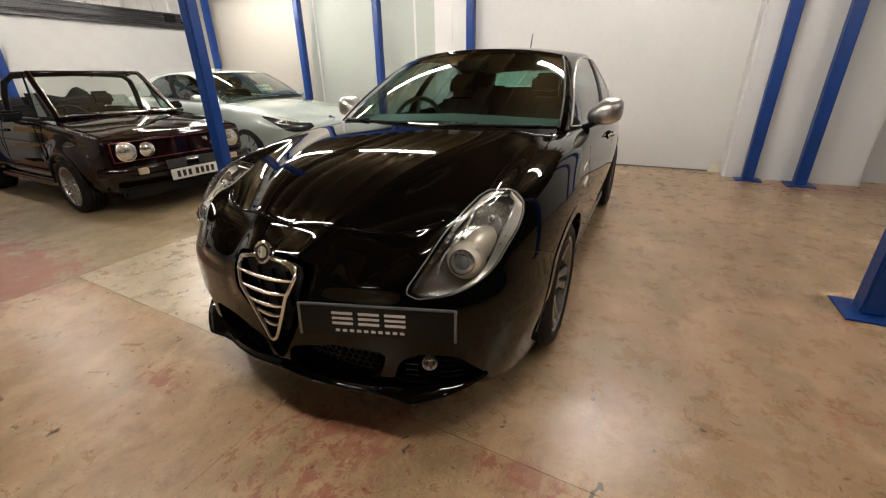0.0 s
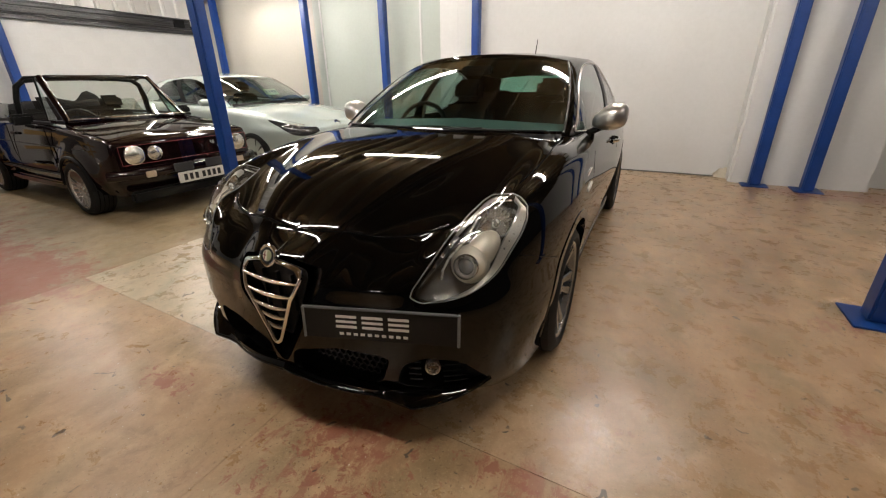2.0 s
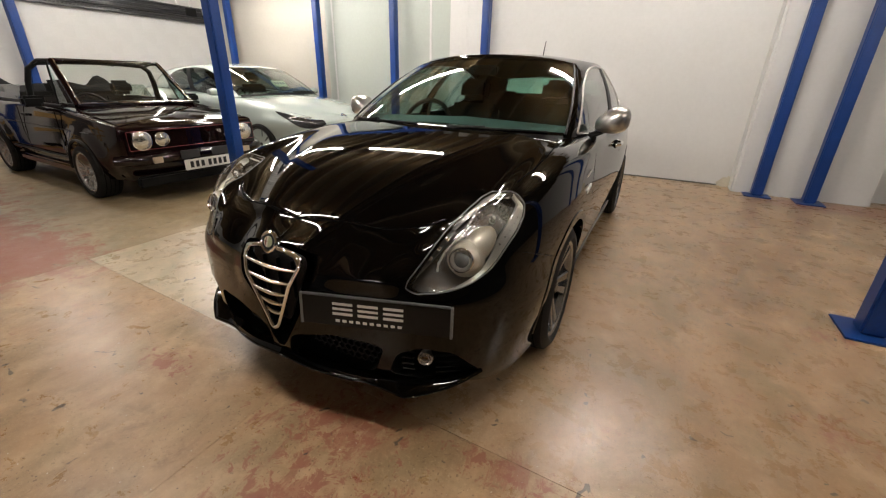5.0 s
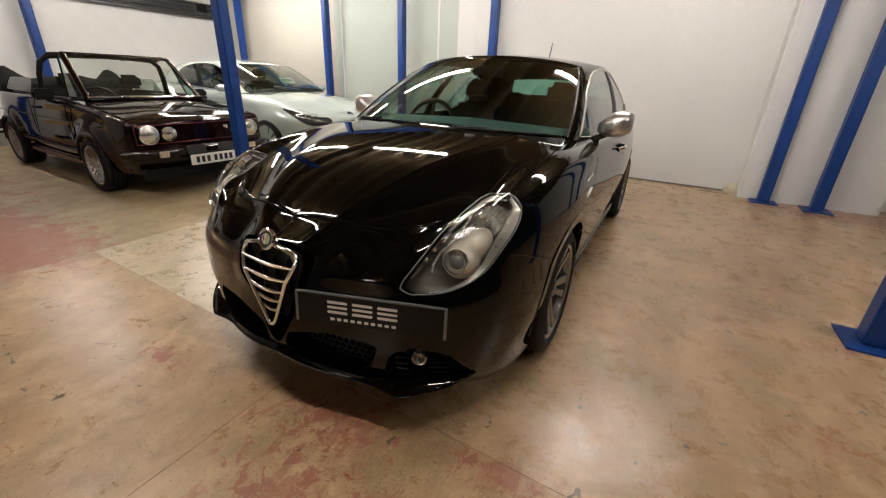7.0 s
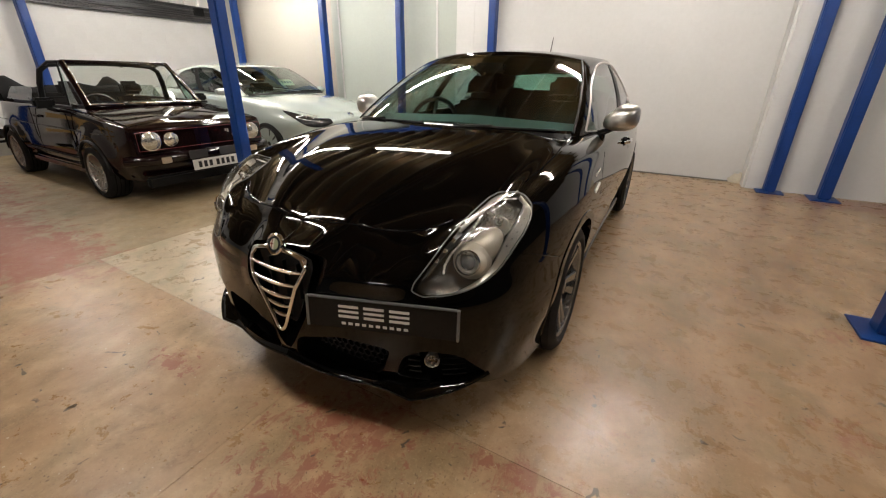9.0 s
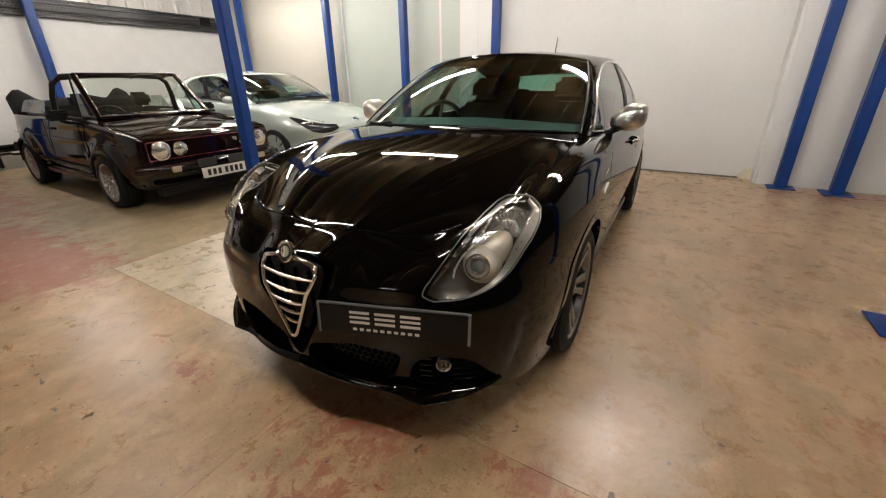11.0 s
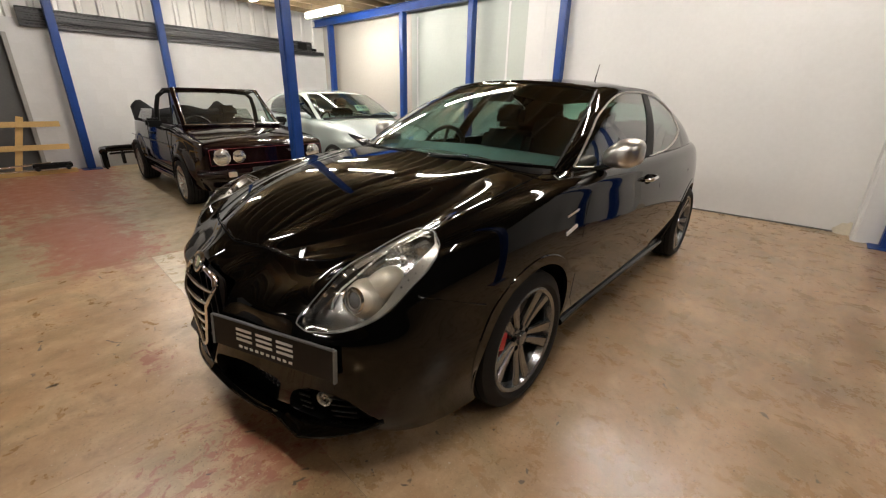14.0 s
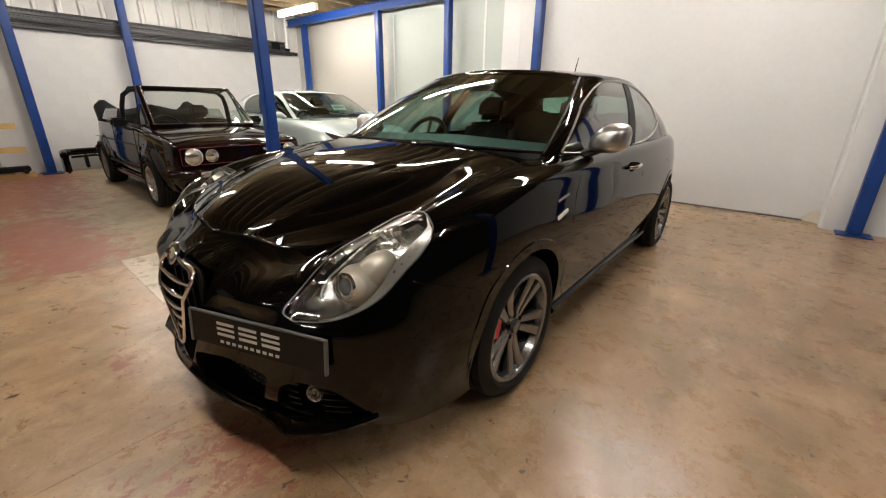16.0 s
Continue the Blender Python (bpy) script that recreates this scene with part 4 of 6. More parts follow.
for s in (1, -1):
    lamp = part("headlamp", tube(lamp_outline(s, 0.99, 0.001, None, 64), 0.0022, 6, None, True), LAMP_GREY, alfa, "large almond headlamp with a projector behind clear glass", 50)
    lens = sheet([[lamp_point(0.5 - 0.5 * math.cos(math.pi * k / 22), v, s, 0.002) for v in (-1, -0.75, -0.5, -0.25, 0, 0.25, 0.5, 0.75, 1)] for k in range(23)])
    part("lens", lens, LAMP_GLASS, lamp, "", 60)
    # silver frame along the outer rim
    rows = []
    for k in range(27):
        u = 0.12 + 0.88 * k / 26
        wide = 0.25 + 0.85 * smooth(0.35, 0.85, u)
        rows.append([lamp_point(u, -0.985, s, -0.006), lamp_point(u, -0.985 + 0.115 * wide, s, -0.010), lamp_point(u, -0.985 + 0.28 * wide, s, -0.016), lamp_point(u, -0.985 + 0.36 * wide, s, 0, 0.045)])
    part("outer_frame", sheet(rows), LAMP_FRAME, lamp, "silver frame", 60)
    rows = []
    for k in range(25):
        u = 0.48 + 0.50 * k / 24
        rows.append([lamp_point(u, 1.0, s, -0.004), lamp_point(u, 0.80, s, -0.012), lamp_point(u, 0.62, s, 0, 0.045)])
    part("inner_frame", sheet(rows), LAMP_FRAME, lamp, "silver frame", 60)
    rows = []
    for k in range(21):
        u = 0.05 + 0.43 * k / 20
        rows.append([lamp_point(u, 1.0, s, -0.006), lamp_point(u, 0.45, s, 0, 0.020), lamp_point(u, 0.30, s, 0, 0.055)])
    part("led_shelf", sheet(rows), surface("lamp_shelf_grey", (0.07, 0.07, 0.068), 0.3, 0.4, 0.2, 60), lamp, "dark grey shelf for the lights", 60)
    for u in (0.24, 0.32, 0.40):
        bm = bmesh.new()
        bmesh.ops.create_icosphere(bm, subdivisions=3, radius=0.0095)
        part("led", bm, CHROME, lamp, "small round clear light", 60, pose(*lamp_point(u, 0.60, s, 0, 0.013)))
    for u in (0.64, 0.70, 0.76, 0.82, 0.87):
        bm = bmesh.new()
        bmesh.ops.create_icosphere(bm, subdivisions=2, radius=0.0045)
        part("side_light", bm, GREY_STEEL, lamp, "", 60, pose(*lamp_point(u, -0.86, s, -0.014)))
    rows = [[lamp_point(0.06 + 0.88 * k / 18, v, s, 0, 0.070 - 0.03 * v * v) for v in (-0.92, -0.6, -0.3, 0, 0.3, 0.6, 0.92)] for k in range(19)]
    part("housing", sheet(rows), HOUSING, lamp, "silver grey reflector housing", 60)
    # projector ball with its round lens looking ahead
    ball = lamp_point(0.43, -0.42, s, 0, 0.062)
    turn = pose(*ball, -14, 0, 8 * s)
    dome = lathe([(-0.058, 0.043), (-0.045, 0.053), (-0.02, 0.064), (0.01, 0.066), (0.04, 0.056), (0.06, 0.03), (0.064, 0.001)], 40, "y")
    shroud = part("projector_shroud", dome, WARM_SILVER, lamp, "matt silver ball", 50, turn)
    horn = bmesh.new()
    bmesh.ops.create_uvsphere(horn, u_segments=28, v_segments=16, radius=1.0)
    a, b = lamp_point(0.42, -0.45, s, 0, 0.060), lamp_point(0.66, -0.40, s, 0, 0.062)
    axis = (b - a).normalized()
    at = Matrix.Translation((a + b) / 2) @ axis.to_track_quat("Z", "Y").to_matrix().to_4x4() @ Matrix.Diagonal((0.050, 0.050, 0.085, 1))
    part("projector_horn", horn, WARM_SILVER, lamp, "matt silver horn behind the projector", 60, at)
    part("projector_ring", lathe([(-0.050, 0.043), (-0.064, 0.0425), (-0.068, 0.040), (-0.064, 0.037), (-0.054, 0.036)], 40, "y"), CHROME, lamp, "chrome ring", 50, turn)
    part("projector_collar", lathe([(-0.052, 0.037), (-0.050, 0.030), (-0.058, 0.0295), (-0.060, 0.0275), (-0.056, 0.026)], 40, "y"), LAMP_SILVER, lamp, "", 50, turn)
    part("projector_lens", lathe([(-0.050, 0.030), (-0.060, 0.023), (-0.066, 0.014), (-0.067, 0.001)], 32, "y"), surface("dark_lens", (0.16, 0.165, 0.165), 0.04, 0.3, 0.1), lamp, "dark glass bull's-eye", 60, turn)
    # upper bowl
    bowl = lamp_point(0.74, -0.22, s, 0, 0.058)
    bm = lathe([(0.034, 0.001), (0.031, 0.017), (0.022, 0.033), (0.009, 0.045), (-0.003, 0.052), (-0.011, 0.056)], 22, "y")
    reflector = part("reflector", bm, REFLECTOR, lamp, "faceted silver reflector bowl", 4, pose(*bowl, -38, 0, 20 * s))
    part("bulb_cap", lathe([(0.03, 0.013), (-0.012, 0.012), (-0.020, 0.007), (-0.022, 0.001)], 20, "y"), LAMP_SILVER, reflector, "", 50)
    # thin dividing rib
    part("rib", tube([lamp_point(u, v, s, 0, 0.026) for u, v in ((0.96, -0.10), (0.92, 0.45), (0.84, 0.72), (0.74, 0.66), (0.64, 0.40), (0.54, 0.16), (0.44, 0.06), (0.34, 0.02), (0.26, -0.10), (0.22, -0.26))], 0.0045, 8, None, False, 0.8), LAMP_SILVER, lamp, "silver dividing rib", 50)

# shield grille
shield = part("shield_grille", tube([front(x, z, 0.012) for x, z in rounded(SHIELD, 0.20, 5)], 0.0078, 8, None, True), CHROME, alfa, "chrome shield shaped grille with bars", 50)
part("backing", prism(rounded(SHIELD, 0.2, 3), 0.012, 0.02, "y"), BLACK_PLASTIC, shield)
for k, z in enumerate((0.640, 0.591, 0.543, 0.497, 0.453)):
    half = 0.130 * (z - 0.35) / 0.28 + 0.002
    pts = [(x, front(0, z).y + 0.002 + 0.10 * x * x - 0.006, z - 0.012 * (1 - (x / half) ** 2)) for x in [half * (2 * i / 10 - 1) for i in range(11)]]
    part("bar", tube(pts, lambda u: 0.0045 + 0.0050 * math.sin(math.pi * min(max(u, 0.05), 0.95)), 8, None, False, 0.9), CHROME, shield, "chrome bar", 50)
for x in (-0.07, 0.0, 0.07):
    part("stay", boxed(x - 0.004, x + 0.004, -0.004, 0.012, 0.40 + abs(x) * 1.5, 0.65, 0.001), BLACK_PLASTIC, shield)
for s in (1, -1):
    part("brow", tube([front(x * s, z, 0.010) for x, z in ((0.03, 0.690), (0.07, 0.685), (0.112, 0.677), (0.132, 0.655))], lambda u: 0.009 + 0.006 * u * (1.6 - u), 8, None, False, 0.8), CHROME, shield, "", 50)
at = pose(*front(0, 0.700, 0.026), -20) @ Matrix.Scale(1.05, 4)
badge = part("badge", lathe([(0.004, 0.001), (0.004, 0.038), (-0.004, 0.038), (-0.007, 0.034), (-0.004, 0.029), (-0.004, 0.027)], 40, "y"), CHROME, alfa, "round chrome rimmed emblem", 50, at)
part("emblem_ring", lathe([(-0.004, 0.030), (-0.004, 0.019)], 40, "y"), surface("emblem_ring_dark", (0.012, 0.014, 0.016), 0.3), badge)
part("emblem_half", prism([(0.019 * math.sin(a), 0.019 * math.cos(a)) for a in [math.pi * k / 16 for k in range(17)]], -0.0055, -0.004, "y"), surface("emblem_green", (0.34, 0.36, 0.22), 0.3), badge)
part("emblem_half", prism([(-0.019 * math.sin(a), 0.019 * math.cos(a)) for a in [math.pi * k / 16 for k in range(17)]], -0.0055, -0.004, "y"), surface("emblem_cream", (0.6, 0.55, 0.45), 0.3), badge)
bm = boxed(-0.0115, -0.0085, -0.0065, -0.0055, -0.014, 0.014)
box(bm, -0.0175, -0.003, -0.0065, -0.0055, -0.0015, 0.0015)
part("emblem_mark", bm, RED_TRIM, badge)
rows = []
for k in range(13):
    u = k / 12
    y, z, half, lift = -0.052 + 0.125 * u, 0.735 + 0.042 * u, 0.024 * (1 - 0.7 * u), 0.014 * (1 - u) ** 0.8
    rows.append([on_skin((half * w, y + 0.01 * w * w, z), None, lift * (1 - w * w) - 0.002) for w in (-1, -0.8, -0.55, -0.3, 0, 0.3, 0.55, 0.8, 1)])
part("bonnet_prow", sheet(rows), BLACK_PAINT, alfa, "", 60)

# plate on the bumper, off the middle
plate = part("show_plate", boxed(-0.265, 0.265, -0.006, 0.006, -0.056, 0.056, 0.004), PLATE_BLACK, alfa, "black dealer show plate with silver lettering bars", None, pose(0.413, 0.032, 0.520, -5, 0, 18.5))
for x0, x1, z0, z1 in ((-0.268, -0.259, -0.056, 0.059), (0.259, 0.268, -0.056, 0.059), (-0.259, 0.259, 0.0545, 0.060)):
    part("plate_edge", boxed(x0, x1, -0.010, 0.004, z0, z1, 0.002), LAMP_GREY if x1 - x0 < 0.1 else GREY_STEEL, plate)
for x0, x1 in ((-0.150, -0.078), (-0.060, 0.012), (0.030, 0.100)):
    for z0, z1 in ((0.024, 0.034), (0.006, 0.015), (-0.013, -0.003)):
        part("logo_bar", boxed(x0, x1, -0.0075, -0.006, z0, z1, 0.0006), SILVER_INK, plate, "plain silver bar")
for k in range(10):
    part("caption_bar", boxed(-0.140 + 0.0245 * k, -0.140 + 0.0245 * k + 0.015, -0.0075, -0.006, -0.039, -0.029, 0.0006), SILVER_INK, plate, "small silver bar")

# bumper mesh, fog lamps, lip
for s in (1, -1):
    outline = intake_outline(s)
    back = part("intake_mesh", prism(outline, 0.118, 0.124, "y"), DARK_CAVITY, alfa, "black honeycomb mesh of the lower intake")
    bm = bmesh.new()
    for r in range(7):
        for c in range(14):
            x, z = 0.07 + c * 0.029 + (r % 2) * 0.0145, 0.262 + r * 0.025
            if 0.06 < x < 0.335 + (z - 0.25) * 0.55 and z < 0.395:
                tube([(s * (x + 0.0155 * math.cos(a)), 0.075 + 0.22 * x * x, z + 0.0155 * math.sin(a)) for a in [math.pi / 6 + math.pi / 3 * k for k in range(6)]], 0.0030, 4, bm, True)
    part("honeycomb", bm, MESH_PLASTIC, back)
    fog = part("fog_lamp", lathe([(0.03, 0.024), (-0.004, 0.029), (-0.008, 0.027), (-0.005, 0.022), (0.004, 0.021)], 32, "y"), LAMP_SILVER, alfa, "small round fog lamp in the bumper corner", 50, pose(s * 0.556, 0.128, 0.332, 0, 0, 24 * s))
    part("fog_lens", lathe([(0.004, 0.025), (-0.004, 0.018), (-0.006, 0.001)], 32, "y"), LAMP_GLASS, fog, "", 60)
    part("fog_bowl", lathe([(0.004, 0.0235), (0.014, 0.017), (0.020, 0.009), (0.012, 0.006), (0.010, 0.001)], 14, "y"), CHROME, fog, "", 5)
    for k in range(4):
        z = 0.295 + 0.026 * k
        part("fin", tube([(s * x, front(s * x, z).y + 0.02, z) for x in (0.49, 0.51, 0.53)], 0.0035, 6), BLACK_PLASTIC, alfa)
    for k in range(4):
        z = 0.285 + 0.026 * k
        part("fin", tube([(s * x, front(s * x, z).y + 0.02, z) for x in (0.60, 0.635, 0.67)], 0.0035, 6), BLACK_PLASTIC, alfa)

# one lip round the nose; its lowest, most forward corners lie below the fog lamps
LIP_LOW = ((0, 0.250), (0.15, 0.229), (0.30, 0.215), (0.41, 0.210), (0.505, 0.202), (0.58, 0.216), (0.66, 0.236), (0.735, 0.262))
LIP_PROUD = ((0, 0.012), (0.2, 0.009), (0.36, 0.004), (0.42, 0.014), (0.505, 0.040), (0.60, 0.024), (0.735, 0.001))
LIP_RISE = ((0, 0.030), (0.36, 0.026), (0.42, 0.028), (0.505, 0.036), (0.60, 0.030), (0.735, 0.010))
for s in (1, -1):
    rows = []
    for k in range(99):
        x = 0.735 * k / 98
        low, proud, rise = (float(np.interp(x, *zip(*line))) for line in (LIP_LOW, LIP_PROUD, LIP_RISE))
        out = Vector((s * 0.85 * x, -1.0, 0)).normalized()
        base = front(s * x, 0.285)
        base.z = low
        up = Vector((0, 0, 1))
        rows.append([base - out * 0.03 + up * (rise + 0.006), base + up * rise, base + out * (proud - 0.004) + up * 0.017, base + out * proud + up * 0.012,
                     base + out * proud + up * 0.003, base + out * (proud - 0.005), base - out * 0.07 + up * 0.004, Vector((base.x, base.y, 0.240)) - out * 0.20])
    splitter = part("splitter", sheet(rows), BLACK_PAINT, alfa, "glossy black front lip with sharp corners", 32)
    part("lip_edge", tube([Vector(row[3]) + Vector((0, 0, -0.004)) for row in rows], 0.0055, 8), BLACK_PAINT, splitter, "", 40)

# shut lines
for s in (1, -1):
    along = [0.535 * k / 40 for k in range(41)]
    part("bonnet_gap", tube([above(s * x, A_SHUT(x), 0.0004) for x in along], 0.0028, 5), DARK_CAVITY, alfa, "", 60)
    part("bonnet_edge", tube([above(s * x, A_SHUT(x) + 0.006, -0.001) for x in along], 0.003, 6), BLACK_PAINT, alfa, "", 60)
    part("bonnet_gap", tube([above(s * x, y, 0.0003) for x, y in ((0.700, 0.575), (0.722, 0.71), (0.725, 0.90), (0.716, 1.07), (0.70, 1.20), (0.66, 1.30))], 0.0028, 5), DARK_CAVITY, alfa)
    part("bumper_gap", tube([flank(y, z, s, -0.0012) for y, z in ((0.36, 0.716), (0.42, 0.697), (0.49, 0.671), (0.56, 0.643), (0.62, 0.620))], 0.002, 5), DARK_CAVITY, alfa)
    part("bumper_edge", tube([flank(y, z, s, -0.0012) for y, z in ((0.36, 0.711), (0.42, 0.692), (0.49, 0.666), (0.56, 0.638), (0.62, 0.615))], 0.003, 8), BLACK_PAINT, alfa, "", 60)
    part("door_gap", tube([flank(y, z, s, -0.0012) for y, z in ((1.415, 0.915), (1.36, 0.84), (1.32, 0.72), (1.32, 0.52), (1.35, 0.38), (1.42, 0.30))], 0.0028, 5), DARK_CAVITY, alfa)
    part("door_gap", tube([flank(y, z, s, -0.0012) for y, z in ((2.46, 0.95), (2.47, 0.80), (2.46, 0.5), (2.44, 0.31))], 0.0028, 5), DARK_CAVITY, alfa)
    part("door_gap", tube([flank(y, z, s, -0.0012) for y, z in ((3.38, 0.97), (3.30, 0.82), (3.17, 0.62), (3.12, 0.42), (3.10, 0.31))], 0.0028, 5), DARK_CAVITY, alfa)
    part("sill_skirt", tube([flank(y, 0.235, s, 0.004) for y in [1.33 + 0.1 * k for k in range(19)]], 0.028, 8, None, False, 0.8), BLACK_PAINT, alfa, "", 60)
    for y in (0.945, 3.579):
        rows = []
        for k in range(45):
            a = -0.22 + (math.pi + 0.44) * k / 44
            wide = 0.352 + 0.038 * smooth(math.pi + 0.22, math.pi - 0.35, a) * smooth(-0.22, 0.25, a)
            rows.append([flank(y + r * math.cos(a), 0.322 + r * math.sin(a), s, lift) for r, lift in ((wide + 0.006, -0.001), (wide, 0.004), ((wide + 0.352) / 2, 0.003), (0.352, 0.002), (0.350, -0.02))])
        part("arch_lip", sheet(rows), BLACK_PAINT, alfa, "", 35)
    # side badges
    part("side_script", boxed(-0.001, 0.002, -0.055, 0.055, -0.006, 0.006, 0.001), SATIN, alfa, "small chrome side badge", None, pose(*flank(1.22, 0.845, s, 0.002), 8, 0, 0) )
    part("side_repeater", boxed(-0.003, 0.005, -0.05, 0.05, -0.010, 0.010, 0.003), WHITE_PLASTIC, alfa, "clear side repeater", None, pose(*flank(1.20, 0.775, s, 0.002), 12, 0, 0))
    # handle
    base = flank(2.22, 0.875, s, 0.004)
    handle = part("door_handle", tube([base + Vector((s * o, dy, dz)) for o, dy, dz in ((0.0, -0.085, 0.0), (0.028, -0.06, 0.003), (0.034, 0.0, 0.006), (0.030, 0.06, 0.010), (0.0, 0.085, 0.012))], 0.012, 8, None, False, 0.8), CHROME, alfa, "chrome door handle", 50)
    bm = bmesh.new()
    bmesh.ops.create_uvsphere(bm, u_segments=20, v_segments=10, radius=1.0, matrix=Matrix.LocRotScale(tuple(base), None, (0.008, 0.06, 0.03)))
    part("handle_cup", bm, DARK_CAVITY, handle, "", 60)
    # mirror
    bm = bmesh.new()
    bmesh.ops.create_uvsphere(bm, u_segments=32, v_segments=18, radius=1.0)
    for v in bm.verts:
        x, y, z = v.co
        sx = math.copysign(abs(x) ** 0.75, x)
        sz = math.copysign(abs(z) ** 0.62, z)
        back = 0.055 if y > 0 else 0.105
        high = 0.088 * (0.52 + 0.48 * smooth(-1.0, 0.1, x)) if z > 0 else 0.058 * (0.85 + 0.15 * smooth(-1.0, 0.3, x))
        v.co = (s * (0.886 + 0.092 * sx + 0.01 * z), 1.680 + (math.copysign(abs(y) ** (0.35 if y > 0 else 0.9), y)) * back, 1.055 + high * sz + 0.006 * x)
    mirror = part("door_mirror", bm, SATIN, alfa, "satin silver door mirror", 60)
    bm = bmesh.new()
    bmesh.ops.create_uvsphere(bm, u_segments=24, v_segments=6, radius=1.0, matrix=Matrix.LocRotScale((s * 0.890, 1.736, 1.066), None, (0.080, 0.004, 0.046)))
    part("mirror_glass", bm, CHROME, mirror, "mirror glass", 60)
    part("mirror_arm", tube([(s * 0.74, 1.60, 0.975), (s * 0.79, 1.62, 0.985), (s * 0.85, 1.65, 1.012)], lambda u: 0.032 - 0.010 * u, 8, None, False, 0.7), BLACK_PLASTIC, mirror, "", 60)

# window trims, wipers, aerial
lo, hi = bend(A_BELT), bend(A_ROOF)


def upper(s_, k, side, lift=0.0):
    a, b = lo(s_), hi(s_)
    d = lo(min(s_ + 0.05, 10)) - lo(max(s_ - 0.05, 0))
    d = d[:2] / np.hypot(*d[:2])
    out = np.array((d[1], -d[0], 0.35))
    q = a + (b - a) * k + out * (0.03 * 4 * k * (1 - k) + lift)
    return (side * q[0], q[1], q[2])


A_CREST, A_FOOT = spline(A_TOPS), spline(A_BOTTOMS)
for s in (1, -1):
    part("belt_trim", tube([upper(3.1 + 3.06 * k / 20, A_FOOT(3.1 + 3.06 * k / 20) - 0.005, s, 0.004) for k in range(21)], 0.007, 6, None, False, 0.6), SATIN, alfa, "satin chrome window trim", 50)
    part("window_trim", tube([upper(3.08, 0.05 + 0.5 * k / 6, s, 0.003) for k in range(7)] + [upper(3.12 + 3.03 * k / 30, A_CREST(3.12 + 3.03 * k / 30), s, 0.003) for k in range(31)] + [upper(6.16, 0.52, s, 0.003), upper(6.16, A_FOOT(6.16), s, 0.003)], 0.006, 6), SATIN, alfa, "satin chrome window trim", 50)
    part("centre_pillar_cover", sheet([[upper(4.60 + 0.22 * j / 3, 0.05 + 0.87 * k / 8, s, 0.004) for j in range(4)] for k in range(9)]), BLACK_PLASTIC, alfa, "", 60)
    part("screen_seal", tube([upper(2.74, 0.03 + 0.92 * k / 12, s, 0.003) for k in range(13)], 0.007, 6), BLACK_PLASTIC, alfa, "", 60)
    part("wiper", tube([upper(w, k, 1 if x > 0 else -1, 0.010) for x, w, k in (((0.05, 0.4, 0.045), (0.3, 1.1, 0.04), (0.6, 2.3, 0.045)) if s > 0 else ((-0.75, 2.2, 0.05), (-0.5, 1.2, 0.042), (-0.3, 0.2, 0.042)))], 0.007, 6, None, False, 0.8), BLACK_PLASTIC, alfa, "black wiper", 50)
    part("wiper_arm", tube([upper(w, k, 1 if x > 0 else -1, 0.012) for x, w, k in (((0.1, 0.35, 0.0), (0.2, 0.6, 0.03), (0.3, 1.1, 0.05)) if s > 0 else ((-0.75, 2.0, 0.0), (-0.5, 1.6, 0.03), (-0.4, 1.2, 0.055)))], 0.009, 6), BLACK_PLASTIC, alfa, "", 50)
part("cowl", sheet([[upper(w, k, side, 0.003) for k in (-0.03, -0.005, 0.02)] for side, w in [(-1, 2.7 - 0.27 * i) for i in range(10)] + [(1, 0.27 * i) for i in range(11)]]), BLACK_PLASTIC, alfa, "black scuttle panel under the screen", 60)
part("aerial", tube([(0, 3.255, 1.395), (0, 3.26, 1.42), (0, 3.30, 1.52), (0, 3.345, 1.625)], lambda u: 0.008 - 0.005 * u, 8), BLACK_PLASTIC, alfa, "short black roof aerial", 50)

# cabin
rows = []
crown = spline(A_RISE)
for k in range(21):
    b = hi(0.5 + 8.6 * k / 20)
    rows.append([(b[0] * w * 0.97, b[1] + (0.02 if k < 4 else 0), b[2] + crown(0.5 + 8.6 * k / 20) * (1 - w * w) - 0.028) for w in (-1, -0.75, -0.5, -0.25, 0, 0.25, 0.5, 0.75, 1)])
part("headliner", sheet(rows), TAN_TRIM, alfa, "tan cloth headliner", 60)
for x in (0.36, -0.36):
    seat(alfa, x, 2.08, 0.47, SEAT_CLOTH)
bm = bmesh.new()
box(bm, -0.62, 0.62, 2.75, 3.25, 0.5, 0.62, 0.05)
box(bm, -0.62, 0.62, -0.07, 0.07, 0.0, 0.58, 0.05, pose(0, 3.25, 0.6, -18))
for x in (-0.38, 0.38):
    box(bm, -0.12, 0.12, -0.05, 0.05, 0.58, 0.68, 0.03, pose(x, 3.25, 0.52, -18))
part("rear_bench", bm, SEAT_CLOTH, alfa, "", 45)
steering_wheel(alfa, -0.36, 1.70, 0.955, BLACK_PLASTIC)
rows = []
for k in range(15):
    x = -0.69 + 1.38 * k / 14
    rows.append([(x, 1.16 + 0.26 * (abs(x) / 0.69) ** 2.2, 1.0), (x, 1.45 + 0.05 * abs(x), 1.055 - 0.03 * abs(x)), (x, 1.62, 1.045 - 0.03 * abs(x)), (x, 1.66, 0.96), (x, 1.64, 0.66)])
part("dashboard", sheet(rows), surface("grey_dashboard", (0.045, 0.060, 0.057), 0.6, 0, 0.1, 200, 0.1), alfa, "", 50)
part("instrument_hood", boxed(-0.50, -0.22, 1.52, 1.68, 0.95, 1.025, 0.03), BLACK_PLASTIC, alfa, "", 45)
part("inner_mirror", boxed(-0.11, 0.11, 1.83, 1.86, 1.30, 1.36, 0.012), BLACK_PLASTIC, alfa, "", 45)
